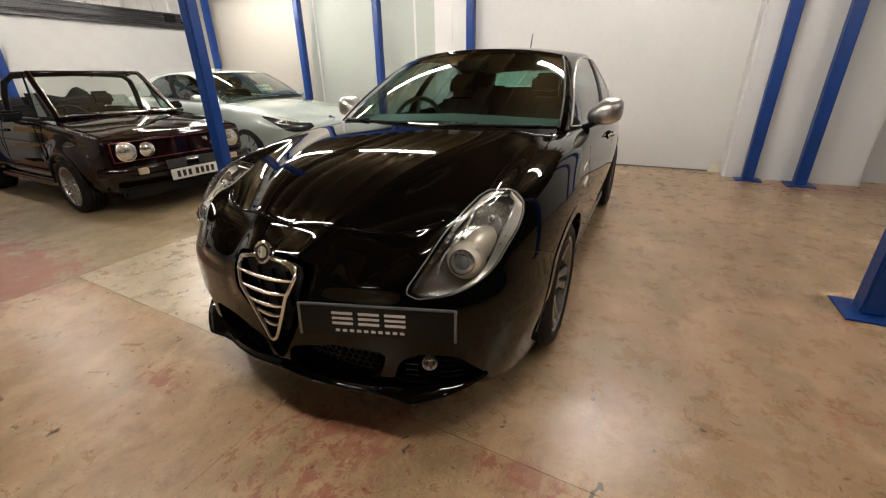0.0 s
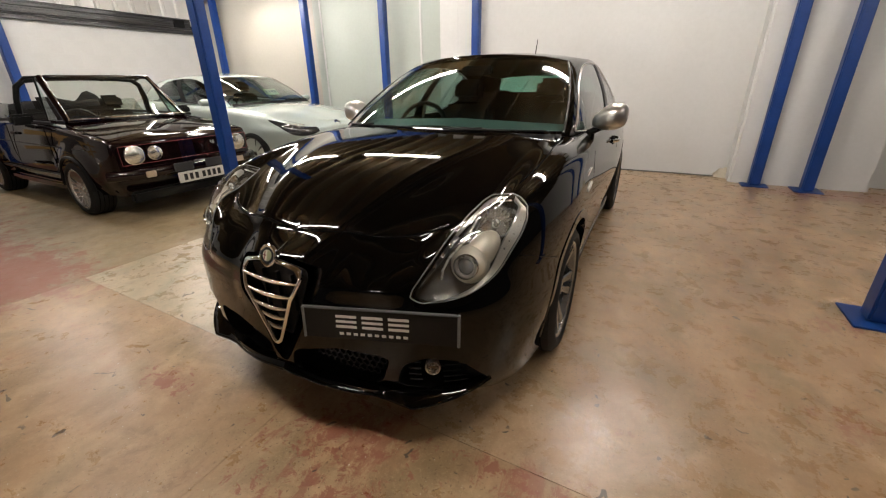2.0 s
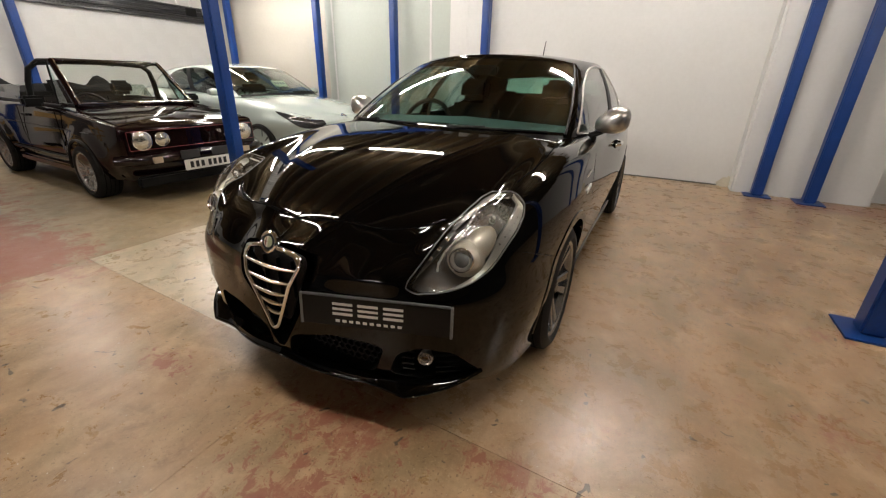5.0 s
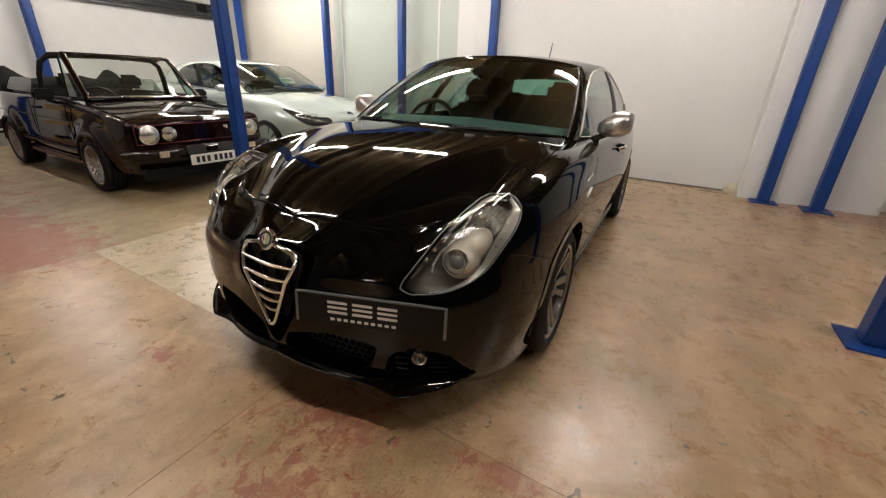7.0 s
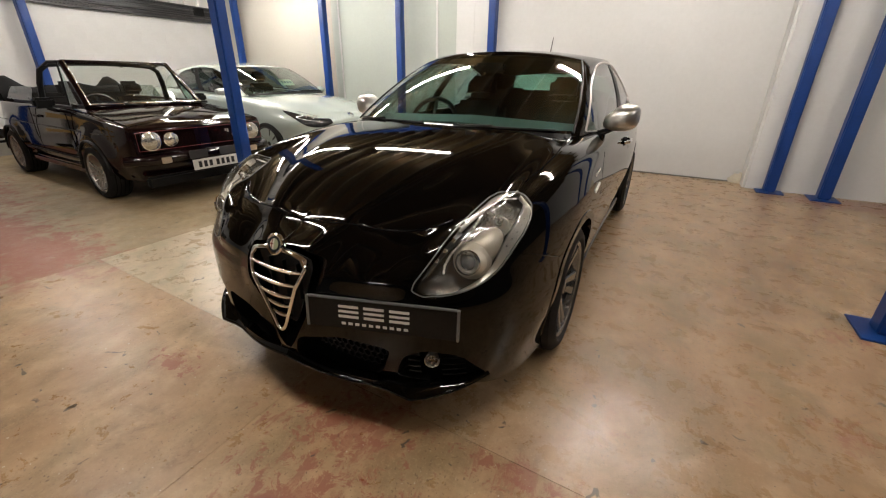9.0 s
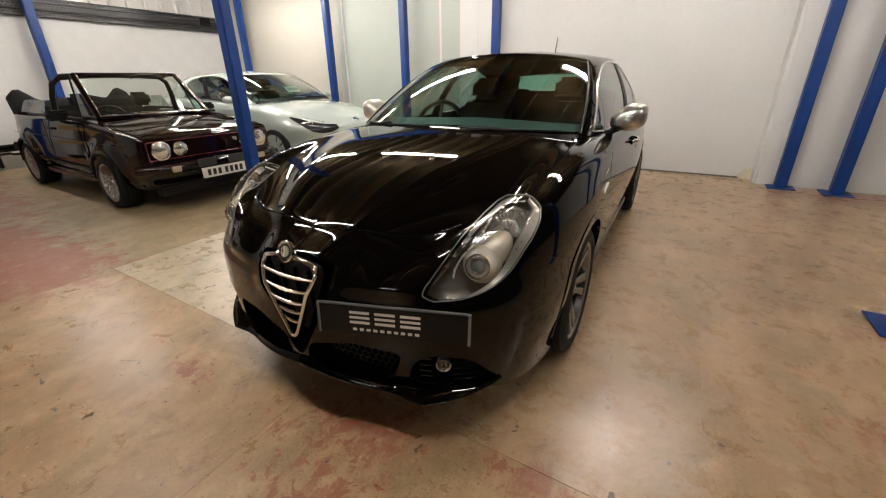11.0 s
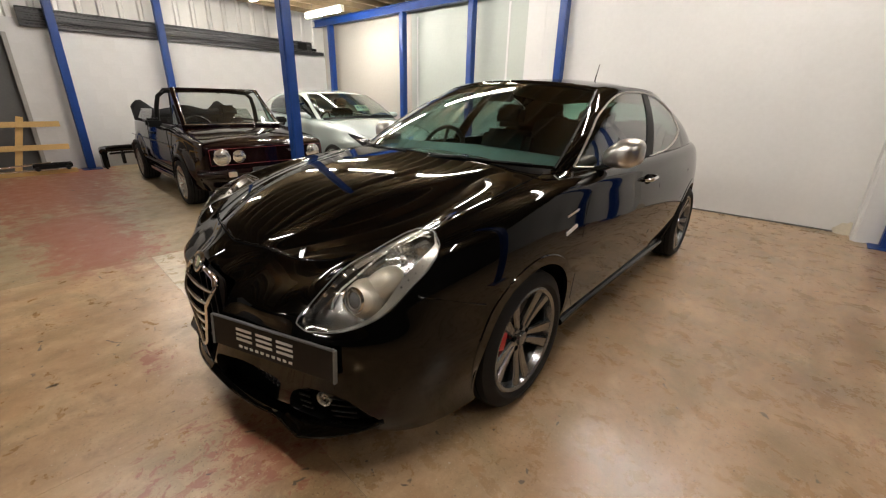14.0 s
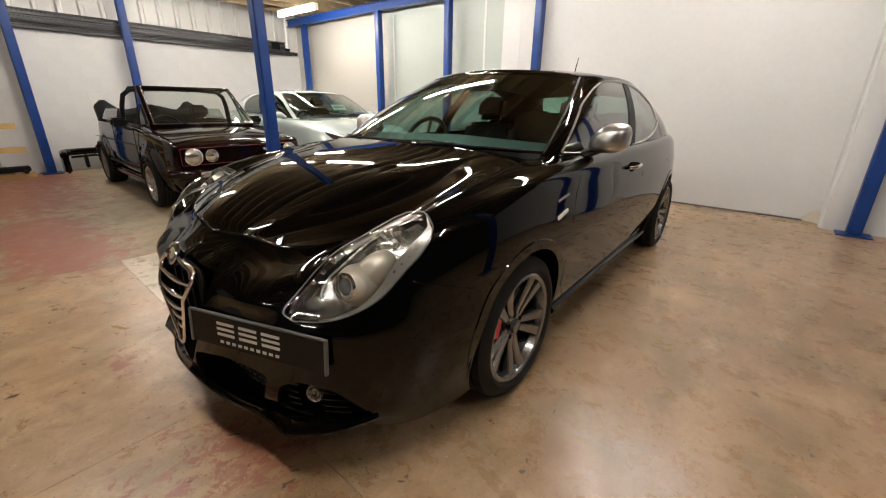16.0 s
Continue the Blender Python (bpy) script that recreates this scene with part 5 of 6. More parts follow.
for s in (1, -1):
    part("door_card", boxed(min(s * 0.695, s * 0.715), max(s * 0.695, s * 0.715), 1.5, 3.4, 0.5, 0.945, 0.008), SEAT_CLOTH, alfa)


# ---------------------------------------------------------------- the old convertible
def headlight_unit(thing, name, x, y, z, r, turn=0):
    lamp = part(name, lathe([(0.03, r * 0.9), (0.0, r * 1.06), (-0.012, r * 1.05), (-0.014, r * 0.97)], 32, "y"), CHROME, thing, "round chrome rimmed headlamp", 50, pose(x, y, z, 0, 0, turn))
    part("lens", lathe([(-0.012, r * 0.98), (-0.022, r * 0.75), (-0.030, r * 0.4), (-0.032, 0.001)], 32, "y"), FLUTED, lamp, "", 60)
    return lamp


G_PLAN = [(0, 0.03), (0.4, 0.035), (0.68, 0.06), (0.755, 0.14), (0.785, 0.4), (0.80, 0.8), (0.805, 1.4), (0.805, 2.2), (0.80, 2.9), (0.78, 3.4), (0.74, 3.62), (0.66, 3.70), (0.3, 3.74), (0, 3.745)]
G_LEVELS = [
    ([(0, 0.08), (13, 0.06)], [(0, 0.24), (4, 0.24), (13, 0.26)]),
    ([(0, 0.03), (13, 0.03)], [(0, 0.32), (13, 0.33)]),
    ([(0, 0.0), (13, 0.0)], [(0, 0.44), (13, 0.44)]),
    ([(0, 0.0), (13, 0.0)], [(0, 0.58), (13, 0.58)]),
    ([(0, 0.004), (13, 0.005)], [(0, 0.70), (4, 0.70), (13, 0.72)]),
    ([(0, 0.010), (3, 0.015), (7, 0.02), (13, 0.04)], [(0, 0.765), (3, 0.772), (5, 0.82), (8, 0.85), (13, 0.87)]),
    ([(0, 0.05), (3, 0.065), (6, 0.07), (13, 0.1)], [(0, 0.790), (3, 0.798), (5, 0.875), (6, 0.915), (8, 0.925), (13, 0.935)]),
]
G_SPINE = [(0, (0.10, 0.805)), (2, (0.2, 0.825)), (3, (0.35, 0.85)), (4, (0.6, 0.885)), (5, (0.95, 0.915)), (6, (1.4, 0.93)), (13, (3.6, 0.94))]


def g_shape(x, y, z):
    """Flared wheel arches."""
    for cy in (0.76, 3.12):
        d = math.hypot(y - cy, z - 0.30)
        if x > 0.6 and d < 0.50:
            x += 0.035 * smooth(0.50, 0.34, d)
    return x, y, z


golf = empty("old_convertible", pose(-3.355, 1.865, 0, 0, 0, 87.9), "dark cherry black eighties convertible with its hood folded down", "car")
golf.scale = (0.992, 0.992, 0.992)
body = part("body", shell(G_PLAN, G_LEVELS, G_SPINE, 8, 6, 0.22, g_shape), [GOLF_PAINT, DARK_CAVITY, BLACK_PLASTIC], golf, "dark cherry black painted body", 40)
cuts = [(disc_cut(s * 0.5, s * 1.1, y, 0.295, 0.315), 1) for s in (1, -1) for y in (0.76, 3.12)]
cuts.append((prism([(1.25, 0.4), (1.28, 1.3), (3.0, 1.3), (3.0, 0.4)], -0.66, 0.66, "x"), 1))
cuts.append((prism(rounded([(-0.69, 0.555), (0.69, 0.555), (0.69, 0.735), (-0.69, 0.735)], 0.06, 3), -0.2, 0.085, "y"), 2))
cut(body, cuts)
for s in (1, -1):
    for y in (0.76, 3.12):
        wheel_parts(golf, s * 0.735, y, 0.285, 0.235, 0.205, 15, BRIGHT_ALLOY, s, style="mesh")
        pts = [(s * (0.842 - 0.012 * abs(math.cos(math.pi * k / 24))), y + 0.325 * math.cos(math.pi * k / 24), 0.295 + 0.325 * math.sin(math.pi * k / 24)) for k in range(25)]
        part("arch_flare", tube(pts, 0.020, 8, None, False, 0.6), BLACK_PLASTIC, golf, "black plastic arch flare", 50)
    headlight_unit(golf, "headlamp", s * 0.565, 0.036, 0.645, 0.089)
    headlight_unit(golf, "inner_headlamp", s * 0.375, 0.036, 0.645, 0.068)
    part("indicator", boxed(-0.045, 0.045, -0.02, 0.01, -0.030, 0.030, 0.006), surface("indicator_clear", (0.42, 0.33, 0.24), 0.25), golf, "pale rectangular indicator", None, pose(s * 0.50, -0.050, 0.455))
    part("bumper_pad", boxed(-0.10, 0.10, -0.01, 0.01, -0.045, 0.045, 0.006), surface("pad_grey", (0.03, 0.03, 0.032), 0.6), golf, "grey bumper pad", None, pose(s * 0.17, -0.060, 0.475))
    part("side_strip", tube([(s * 0.815, 1.12 + 0.085 * k, 0.40) for k in range(20)], 0.012, 6, None, False, 0.9), BLACK_PLASTIC, golf, "", 50)
    part("sill", boxed(min(s * 0.70, s * 0.80), max(s * 0.70, s * 0.80), 1.1, 2.8, 0.22, 0.30, 0.02), GOLF_PAINT, golf, "", 40)
    part("crease", tube([(s * 0.812, 0.5 + 0.155 * k, 0.70) for k in range(20)], 0.004, 5), BLACK_INK, golf)
    for pts in ([(s * 0.808, 1.18, 0.90), (s * 0.815, 1.17, 0.6), (s * 0.80, 1.18, 0.34)], [(s * 0.808, 2.20, 0.91), (s * 0.815, 2.22, 0.6), (s * 0.80, 2.18, 0.34)]):
        part("door_gap", tube(pts, 0.004, 5), DARK_CAVITY, golf)
    part("door_handle", boxed(-0.012, 0.018, -0.07, 0.07, -0.014, 0.014, 0.005), BLACK_PLASTIC, golf, "black door handle", None, pose(s * 0.81, 2.06, 0.80))
    # door mirror
    bm = boxed(-0.09, 0.09, -0.045, 0.045, -0.055, 0.055, 0.025)
    mirror = part("door_mirror", bm, BLACK_PLASTIC, golf, "black door mirror", 50, pose(s * 0.86, 1.52, 0.965))
    part("mirror_foot", tube([(s * -0.02, 0, -0.05), (s * -0.08, -0.02, -0.08)], 0.022, 8), BLACK_PLASTIC, mirror, "", 50)
# grille with bars and a red surround
grille = part("grille", boxed(-0.68, 0.68, 0.07, 0.08, 0.56, 0.73), BLACK_PLASTIC, golf, "black slatted grille with a thin red surround")
for k in range(13):
    part("slat", boxed(-0.29, 0.29, 0.050, 0.066, 0.566 + 0.0125 * k, 0.571 + 0.0125 * k), BLACK_PLASTIC, grille)
part("red_surround", tube([(x, 0.028, z) for x, z in rounded([(-0.69, 0.556), (0.69, 0.556), (0.69, 0.738), (-0.69, 0.738)], 0.03, 2)], 0.003, 5, None, True), RED_TRIM, grille, "red pinstripe")
for x in (0.20, 0.235, 0.262):
    part("badge_bar", boxed(x, x + 0.018, 0.035, 0.045, 0.655, 0.695), SATIN, grille, "small silver bar")
part("round_badge", lathe([(0.05, 0.001), (0.045, 0.05), (0.06, 0.05)], 24, "y"), BLACK_INK, grille, "", 50, pose(0, 0, 0.645))
# bumper, spoiler and number plate
xs = [-0.80 + 1.60 * k / 24 for k in range(25)]
part("front_bumper", tube([(x, -0.005 + 0.09 * smooth(0.55, 0.8, abs(x)) + 0.05 * smooth(0.76, 0.8, abs(x)), 0.46) for x in xs], 0.042, 10, None, False, 1.2), GOLF_PAINT, golf, "dark painted bumper", 60)
part("chin_spoiler", boxed(-0.70, 0.70, -0.02, 0.05, 0.19, 0.30, 0.02), BLACK_PLASTIC, golf, "", 40)
part("rear_bumper", tube([(x, 3.78 - 0.09 * smooth(0.55, 0.8, abs(x)), 0.475) for x in xs], 0.06, 10), BLACK_PLASTIC, golf, "black plastic bumper", 60)
plate = part("number_plate", boxed(-0.26, 0.26, -0.006, 0.006, -0.056, 0.056, 0.004), PLATE_WHITE, golf, "white number plate with black bars", None, pose(0.0, -0.075, 0.365))
for k in range(7):
    x = -0.205 + 0.060 * k + (0.0 if k < 3 else 0.02)
    part("plate_bar", boxed(x, x + 0.036, -0.0075, -0.006, -0.033, 0.033), BLACK_INK, plate, "plain black bar")
# windscreen and its frame
W = [(-0.62, 1.10, 0.925), (0.62, 1.10, 0.925), (0.555, 1.63, 1.385), (-0.555, 1.63, 1.385)]
frame_parts = ((W[0], W[3], 0.026), (W[1], W[2], 0.026), (W[3], W[2], 0.024), (W[0], W[1], 0.02))
rows = []
for k in range(7):
    a, b = Vector(W[0]).lerp(Vector(W[3]), k / 6), Vector(W[1]).lerp(Vector(W[2]), k / 6)
    rows.append([a.lerp(b, i / 12) + Vector((0, -0.045, 0.013)) * (4 * (i / 12) * (1 - i / 12)) for i in range(13)])
screen = part("windscreen", sheet(rows), CLEAR_GLASS, golf, "slightly bowed clear windscreen", 60)
for a, b, r in frame_parts:
    part("screen_frame", tube([a, b], r, 8), GOLF_PAINT, golf, "", 60)
for a, b in ((W[0], W[3]), (W[1], W[2]), (W[0], W[1])):
    d = Vector((0, -0.024, 0.012))
    inn = Vector((-0.02 if a[0] > 0 else 0.02, 0, 0)) if a[0] == b[0] or abs(a[0] - b[0]) < 0.2 else Vector((0, 0, 0.012))
    part("screen_trim", tube([Vector(a) + d + inn, Vector(b) + d + inn], 0.008, 8), CHROME, golf, "bright screen trim", 60)
for s in (1, -1):
    part("quarter_glass", sheet([[(s * 0.655, 1.22, 0.945), (s * 0.655, 1.45, 0.945)], [(s * 0.585, 1.64, 1.36), (s * 0.585, 1.645, 1.36)]]), GLASS, golf)
    part("quarter_frame", tube([(s * 0.655, 1.46, 0.93), (s * 0.585, 1.65, 1.37)], 0.010, 6), BLACK_PLASTIC, golf, "", 60)
    part("door_top", tube([(s * 0.735, 1.15, 0.925), (s * 0.74, 1.7, 0.93), (s * 0.735, 2.25, 0.935), (s * 0.70, 3.0, 0.94)], 0.018, 8), BLACK_PLASTIC, golf, "", 60)
# roll hoop
hoop = [(-0.70, 2.08, 0.90), (-0.675, 2.06, 1.15), (-0.64, 2.05, 1.29), (-0.56, 2.05, 1.355), (-0.3, 2.05, 1.375), (0, 2.05, 1.38), (0.3, 2.05, 1.375), (0.56, 2.05, 1.355), (0.64, 2.05, 1.29), (0.675, 2.06, 1.15), (0.70, 2.08, 0.90)]
part("roll_hoop", tube(hoop, 0.036, 10, None, False, 0.8), BLACK_PLASTIC, golf, "black padded roll hoop", 60)
for s in (1, -1):
    part("hoop_link", tube([(s * 0.56, 1.64, 1.385), (s * 0.60, 1.85, 1.385), (s * 0.59, 2.05, 1.345)], 0.016, 8), BLACK_PLASTIC, golf, "", 60)
# raised rear quarter windows
for s in (1, -1):
    part("rear_quarter_glass", sheet([[(s * 0.735, 2.30, 0.945), (s * 0.72, 3.20, 0.955)], [(s * 0.695, 2.33, 1.06), (s * 0.69, 3.15, 1.05)], [(s * 0.675, 2.36, 1.115), (s * 0.67, 3.10, 1.10)]]), GREY_GLASS, golf, "", 60)

# folded hood
rows = []
for k in range(21):
    u = -1 + 2 * k / 20
    lump = 0.03 * math.sin(9 * u) + 0.02 * math.sin(23 * u + 1)
    e = 1 - abs(u) ** 6
    high = 0.14 * math.exp(-(((abs(u) - 0.86) / 0.20) ** 2)) + 0.015 * math.sin(7 * u)
    rows.append([(0.72 * u, 3.34 + 0.03 * math.sin(13 * u), 0.90), (0.73 * u, 3.35 + lump * 0.5, 0.95 + 0.3 * high), (0.72 * u, 3.42, 1.0 + 0.7 * high + lump * 0.4), (0.71 * u, 3.50, 1.04 + high - lump * 0.3), (0.71 * u, 3.60 + lump * 0.6, 1.06 + 1.2 * high), (0.71 * u, 3.70, 1.04 + high + lump * 0.3), (0.70 * u, 3.66, 0.90)])
bm = sheet(rows)
for end in (rows[0], rows[-1]):
    bm.faces.new([bm.verts.new(p) for p in end])
bmesh.ops.remove_doubles(bm, verts=bm.verts, dist=1e-5)
part("folded_hood", bm, HOOD_CLOTH, golf, "black cloth hood folded behind the seats", 60)
rows = []
for k in range(25):
    u = -1 + 2 * k / 24
    hump = 0.05 * math.exp(-((u + 0.05) / 0.16) ** 2) + 0.012 * math.sin(11 * u) + 0.02 * (1 - u * u)
    rows.append([(0.66 * u, 2.98, 0.80), (0.66 * u, 2.99 + 0.01 * math.sin(8 * u), 0.98 + 0.4 * hump), (0.65 * u, 3.03, 1.055 + 0.8 * hump), (0.65 * u, 3.12, 1.085 + hump), (0.65 * u, 3.24 + 0.015 * math.sin(9 * u), 1.07 + 0.8 * hump), (0.65 * u, 3.36, 1.0)])
part("hood_cover", sheet(rows), HOOD_CLOTH, golf, "dark grey folded cloth behind the rear seat", 60)
for x in (0.34, -0.34):
    seat(golf, x, 1.80, 0.36, SEAT_CLOTH)
bm = boxed(-0.60, 0.60, 2.45, 2.85, 0.45, 0.62, 0.05)
box(bm, -0.60, 0.60, 2.80, 2.95, 0.6, 1.02, 0.05)
part("rear_bench", bm, SEAT_CLOTH, golf, "", 45)
steering_wheel(golf, -0.34, 1.50, 0.86, BLACK_PLASTIC)
part("dashboard", boxed(-0.64, 0.64, 1.18, 1.42, 0.62, 0.94, 0.03), BLACK_PLASTIC, golf, "", 45)
for pts in (((-0.1, 1.02, 0.925), (-0.35, 1.10, 0.965), (-0.55, 1.115, 0.98)), ((0.45, 1.02, 0.925), (0.2, 1.10, 0.965), (-0.05, 1.115, 0.975))):
    part("wiper", tube(pts, 0.010, 6), BLACK_PLASTIC, golf, "black wiper", 50)
part("bonnet_gap", tube([(-0.70, 0.12, 0.793), (-0.71, 0.6, 0.865), (-0.68, 1.0, 0.912)], 0.004, 5), DARK_CAVITY, golf)
part("mirror_foot", boxed(0.0, 0.03, 1.575, 1.595, 1.335, 1.352, 0.004), BLACK_PLASTIC, golf)

# ---------------------------------------------------------------- the white coupe
S_PLAN = [(0, 0.0), (0.25, 0.012), (0.48, 0.06), (0.66, 0.16), (0.78, 0.32), (0.85, 0.55), (0.885, 0.9), (0.895, 1.4), (0.895, 2.0), (0.895, 2.7), (0.90, 3.2), (0.89, 3.7), (0.82, 4.05), (0.66, 4.20), (0.35, 4.25), (0, 4.256)]
S_LEVELS = [
    ([(0, 0.05), (5, 0.05), (7, 0.10), (10, 0.10), (15, 0.08)], [(0, 0.16), (15, 0.22)]),
    ([(0, 0.01), (5, 0.01), (7, 0.05), (10, 0.05), (15, 0.02)], [(0, 0.27), (15, 0.32)]),
    ([(0, 0.0), (7, 0.02), (15, 0.0)], [(0, 0.42), (15, 0.46)]),
    ([(0, 0.0), (15, 0.0)], [(0, 0.55), (15, 0.62)]),
    ([(0, 0.02), (6, 0.01), (15, 0.02)], [(0, 0.64), (6, 0.69), (15, 0.78)]),
    ([(0, 0.05), (4, 0.08), (6, 0.04), (15, 0.05)], [(0, 0.70), (4, 0.72), (6, 0.80), (8, 0.84), (15, 0.92)]),
    ([(0, 0.13), (4, 0.15), (6, 0.11), (8, 0.08), (15, 0.15)], [(0, 0.74), (4, 0.77), (6, 0.885), (8, 0.965), (11, 1.03), (15, 1.05)]),
]
S_SPINE = [(0, (0.14, 0.75)), (2, (0.32, 0.81)), (4, (0.65, 0.905)), (6, (1.05, 0.98)), (7, (1.35, 1.0)), (8, (2.0, 1.01)), (15, (4.1, 1.05))]
S_BELT = [(0, 1.16, 0.995), (0.34, 1.19, 0.992), (0.60, 1.29, 0.98), (0.755, 1.48, 0.96), (0.80, 2.0, 0.98), (0.81, 2.6, 1.005), (0.80, 3.1, 1.03), (0.75, 3.55, 1.045), (0.63, 3.90, 1.05), (0.35, 4.05, 1.05), (0, 4.08, 1.05)]
S_ROOF = [(0, 2.00, 1.40), (0.30, 2.01, 1.395), (0.52, 2.06, 1.385), (0.60, 2.16, 1.38), (0.63, 2.45, 1.39), (0.62, 2.9, 1.375), (0.585, 3.35, 1.345), (0.54, 3.62, 1.315), (0.48, 3.76, 1.30), (0.25, 3.82, 1.31), (0, 3.84, 1.31)]
coupe = empty("white_coupe", pose(-3.115, 4.07, 0, 0, 0, 87.4), "white modern coupe with black multi spoke wheels", "car")
coupe.scale = (1.03, 1.03, 1.0)
bm = shell(S_PLAN, S_LEVELS, S_SPINE, 7, 6, 0.18)
SKIN = BVHTree.FromBMesh(bm)
body = part("body", bm, [WHITE_PAINT, DARK_CAVITY, BLACK_PLASTIC], coupe, "white painted body", 40)
cuts = [(disc_cut(s * 0.56, s * 1.1, y, 0.33, 0.352), 1) for s in (1, -1) for y in (0.90, 3.478)]
cuts.append((prism([(1.42, 0.5), (1.5, 1.3), (3.8, 1.3), (3.8, 0.5)], -0.69, 0.69, "x"), 1))
cuts.append((prism(rounded([(-0.50, 0.22), (0.50, 0.22), (0.58, 0.40), (-0.58, 0.40)], 0.15, 3), -0.2, 0.12, "y"), 2))
cuts.append((prism(rounded([(-0.42, 0.640), (0.42, 0.640), (0.46, 0.69), (-0.46, 0.69)], 0.2, 3), -0.2, 0.09, "y"), 2))
cut(body, cuts)
for (name, side), bm in greenhouse(S_BELT, S_ROOF, A_RISE, A_CELLS, S_TOPS, S_BOTTOMS).items():
    if name == "roof":
        part("roof_shell", bm, [WHITE_PAINT], coupe, "", 40)
    else:
        part(name, bm, GREY_GLASS if name == "windscreen" else DARK_GLASS, coupe, "", 60)
lo, hi = bend(S_BELT), bend(S_ROOF)
for s in (1, -1):
    for y in (0.90, 3.478):
        wheel_parts(coupe, s * 0.785, y, 0.32, 0.225, 0.24, 10, BLACK_ALLOY, s, style="single")
    high = spline([(0, (0.41, 0.10, 0.700)), (0.35, (0.56, 0.19, 0.733)), (0.7, (0.69, 0.33, 0.770)), (1, (0.80, 0.60, 0.815))])
    deep = spline([(0, (0.40, 0.05, 0.630)), (0.35, (0.56, 0.11, 0.585)), (0.7, (0.73, 0.26, 0.620)), (1, (0.81, 0.57, 0.790))])
    rings = []
    for k in range(15):
        a, b = Vector(high(k / 14)), Vector(deep(k / 14))
        rings.append([on_skin(Vector((s * q.x, q.y, q.z)), None, 0.006) for q in (a.lerp(b, w / 6) for w in range(7))])
    bm = sheet(rings)
    lamp = part("headlamp", bm, surface("smoked_lens", (0.02, 0.02, 0.022), 0.06), coupe, "dark smoked headlamp", 60)
    for u in (0.30, 0.62):
        p = on_skin((s * (0.52 + 0.2 * u), 0.15 + 0.17 * u, 0.715), None, 0.008)
        part("lamp_ring", lathe([(-0.004, 0.038), (-0.010, 0.034), (-0.004, 0.026)], 20, "y"), CHROME, lamp, "", 50, pose(*p, -30, 0, 30 * s))
    part("door_mirror", tube([(s * 0.80, 1.70, 0.985), (s * 0.88, 1.70, 1.02), (s * 0.98, 1.70, 1.025), (s * 1.02, 1.70, 1.02)], lambda u: 0.03 + 0.045 * math.sin(math.pi * min(max(u, 0.12), 0.88)), 10, None, False, 0.75), WHITE_PAINT, coupe, "white door mirror", 60)
    part("centre_pillar_cover", sheet([[upper(4.60 + 0.22 * j / 3, 0.05 + 0.87 * k / 8, s, 0.004) for j in range(4)] for k in range(9)]), BLACK_PLASTIC, coupe, "", 60)
    part("window_seal", tube([upper(3.08 + 3.1 * k / 20, 0.04, s, 0.004) for k in range(21)], 0.010, 6), BLACK_PLASTIC, coupe, "", 50)
    part("screen_seal", tube([upper(2.76, 0.03 + 0.92 * k / 12, s, 0.002) for k in range(13)], 0.010, 6), BLACK_PLASTIC, coupe, "", 60)
    part("bonnet_gap", tube([on_skin((s * x, y, 1.0), (0, 0, -1), -0.001) for x, y in ((0.50, 0.22), (0.66, 0.42), (0.74, 0.75), (0.745, 1.1), (0.72, 1.4))], 0.004, 5), DARK_CAVITY, coupe)
    part("door_gap", tube([on_skin((s * 2, y, z), (-s, 0, 0), -0.001) for y, z in ((1.50, 0.90), (1.42, 0.7), (1.45, 0.35))], 0.004, 5), DARK_CAVITY, coupe)
part("cowl", sheet([[upper(w, k, side, 0.003) for k in (-0.02, 0.02, 0.055)] for side, w in [(-1, 2.7 - 0.27 * i) for i in range(10)] + [(1, 0.27 * i) for i in range(11)]]), BLACK_PLASTIC, coupe, "", 60)
part("nose_badge", lathe([(0.004, 0.001), (0.004, 0.05), (-0.006, 0.05), (-0.006, 0.042), (0.0, 0.040)], 28, "y"), CHROME, coupe, "round chrome nose emblem", 50, pose(*on_skin((0, 0.08, 0.725)), -50))
for x in (0.36, -0.36):
    seat(coupe, x, 2.15, 0.50, SEAT_CLOTH)
part("dashboard", boxed(-0.68, 0.68, 1.40, 1.72, 0.6, 0.93, 0.04), BLACK_PLASTIC, coupe, "", 45)
steering_wheel(coupe, -0.36, 1.78, 0.90, BLACK_PLASTIC)
card = part("price_card", boxed(-0.13, 0.13, -0.003, 0.003, -0.07, 0.07), surface("card_pale_green", (0.55, 0.68, 0.50), 0.6), coupe, "pale green card behind the windscreen", None, pose(0.30, 1.80, 1.14, -50))
for k in range(4):
    part("card_bar", boxed(-0.10 + 0.055 * k, -0.065 + 0.055 * k, -0.006, -0.003, -0.02, 0.03), surface("card_ink", (0.10, 0.16, 0.22), 0.6), card, "plain bar")
part("wiper", tube([upper(2.2, 0.08, 1, 0.012), upper(1.2, 0.07, 1, 0.012), upper(0.2, 0.07, 1, 0.012)], 0.010, 6), BLACK_PLASTIC, coupe, "black wiper", 50)
part("aerial", tube([(0, 3.3, 1.36), (0, 3.36, 1.42), (0, 3.38, 1.43)], 0.008, 6), BLACK_PLASTIC, coupe)


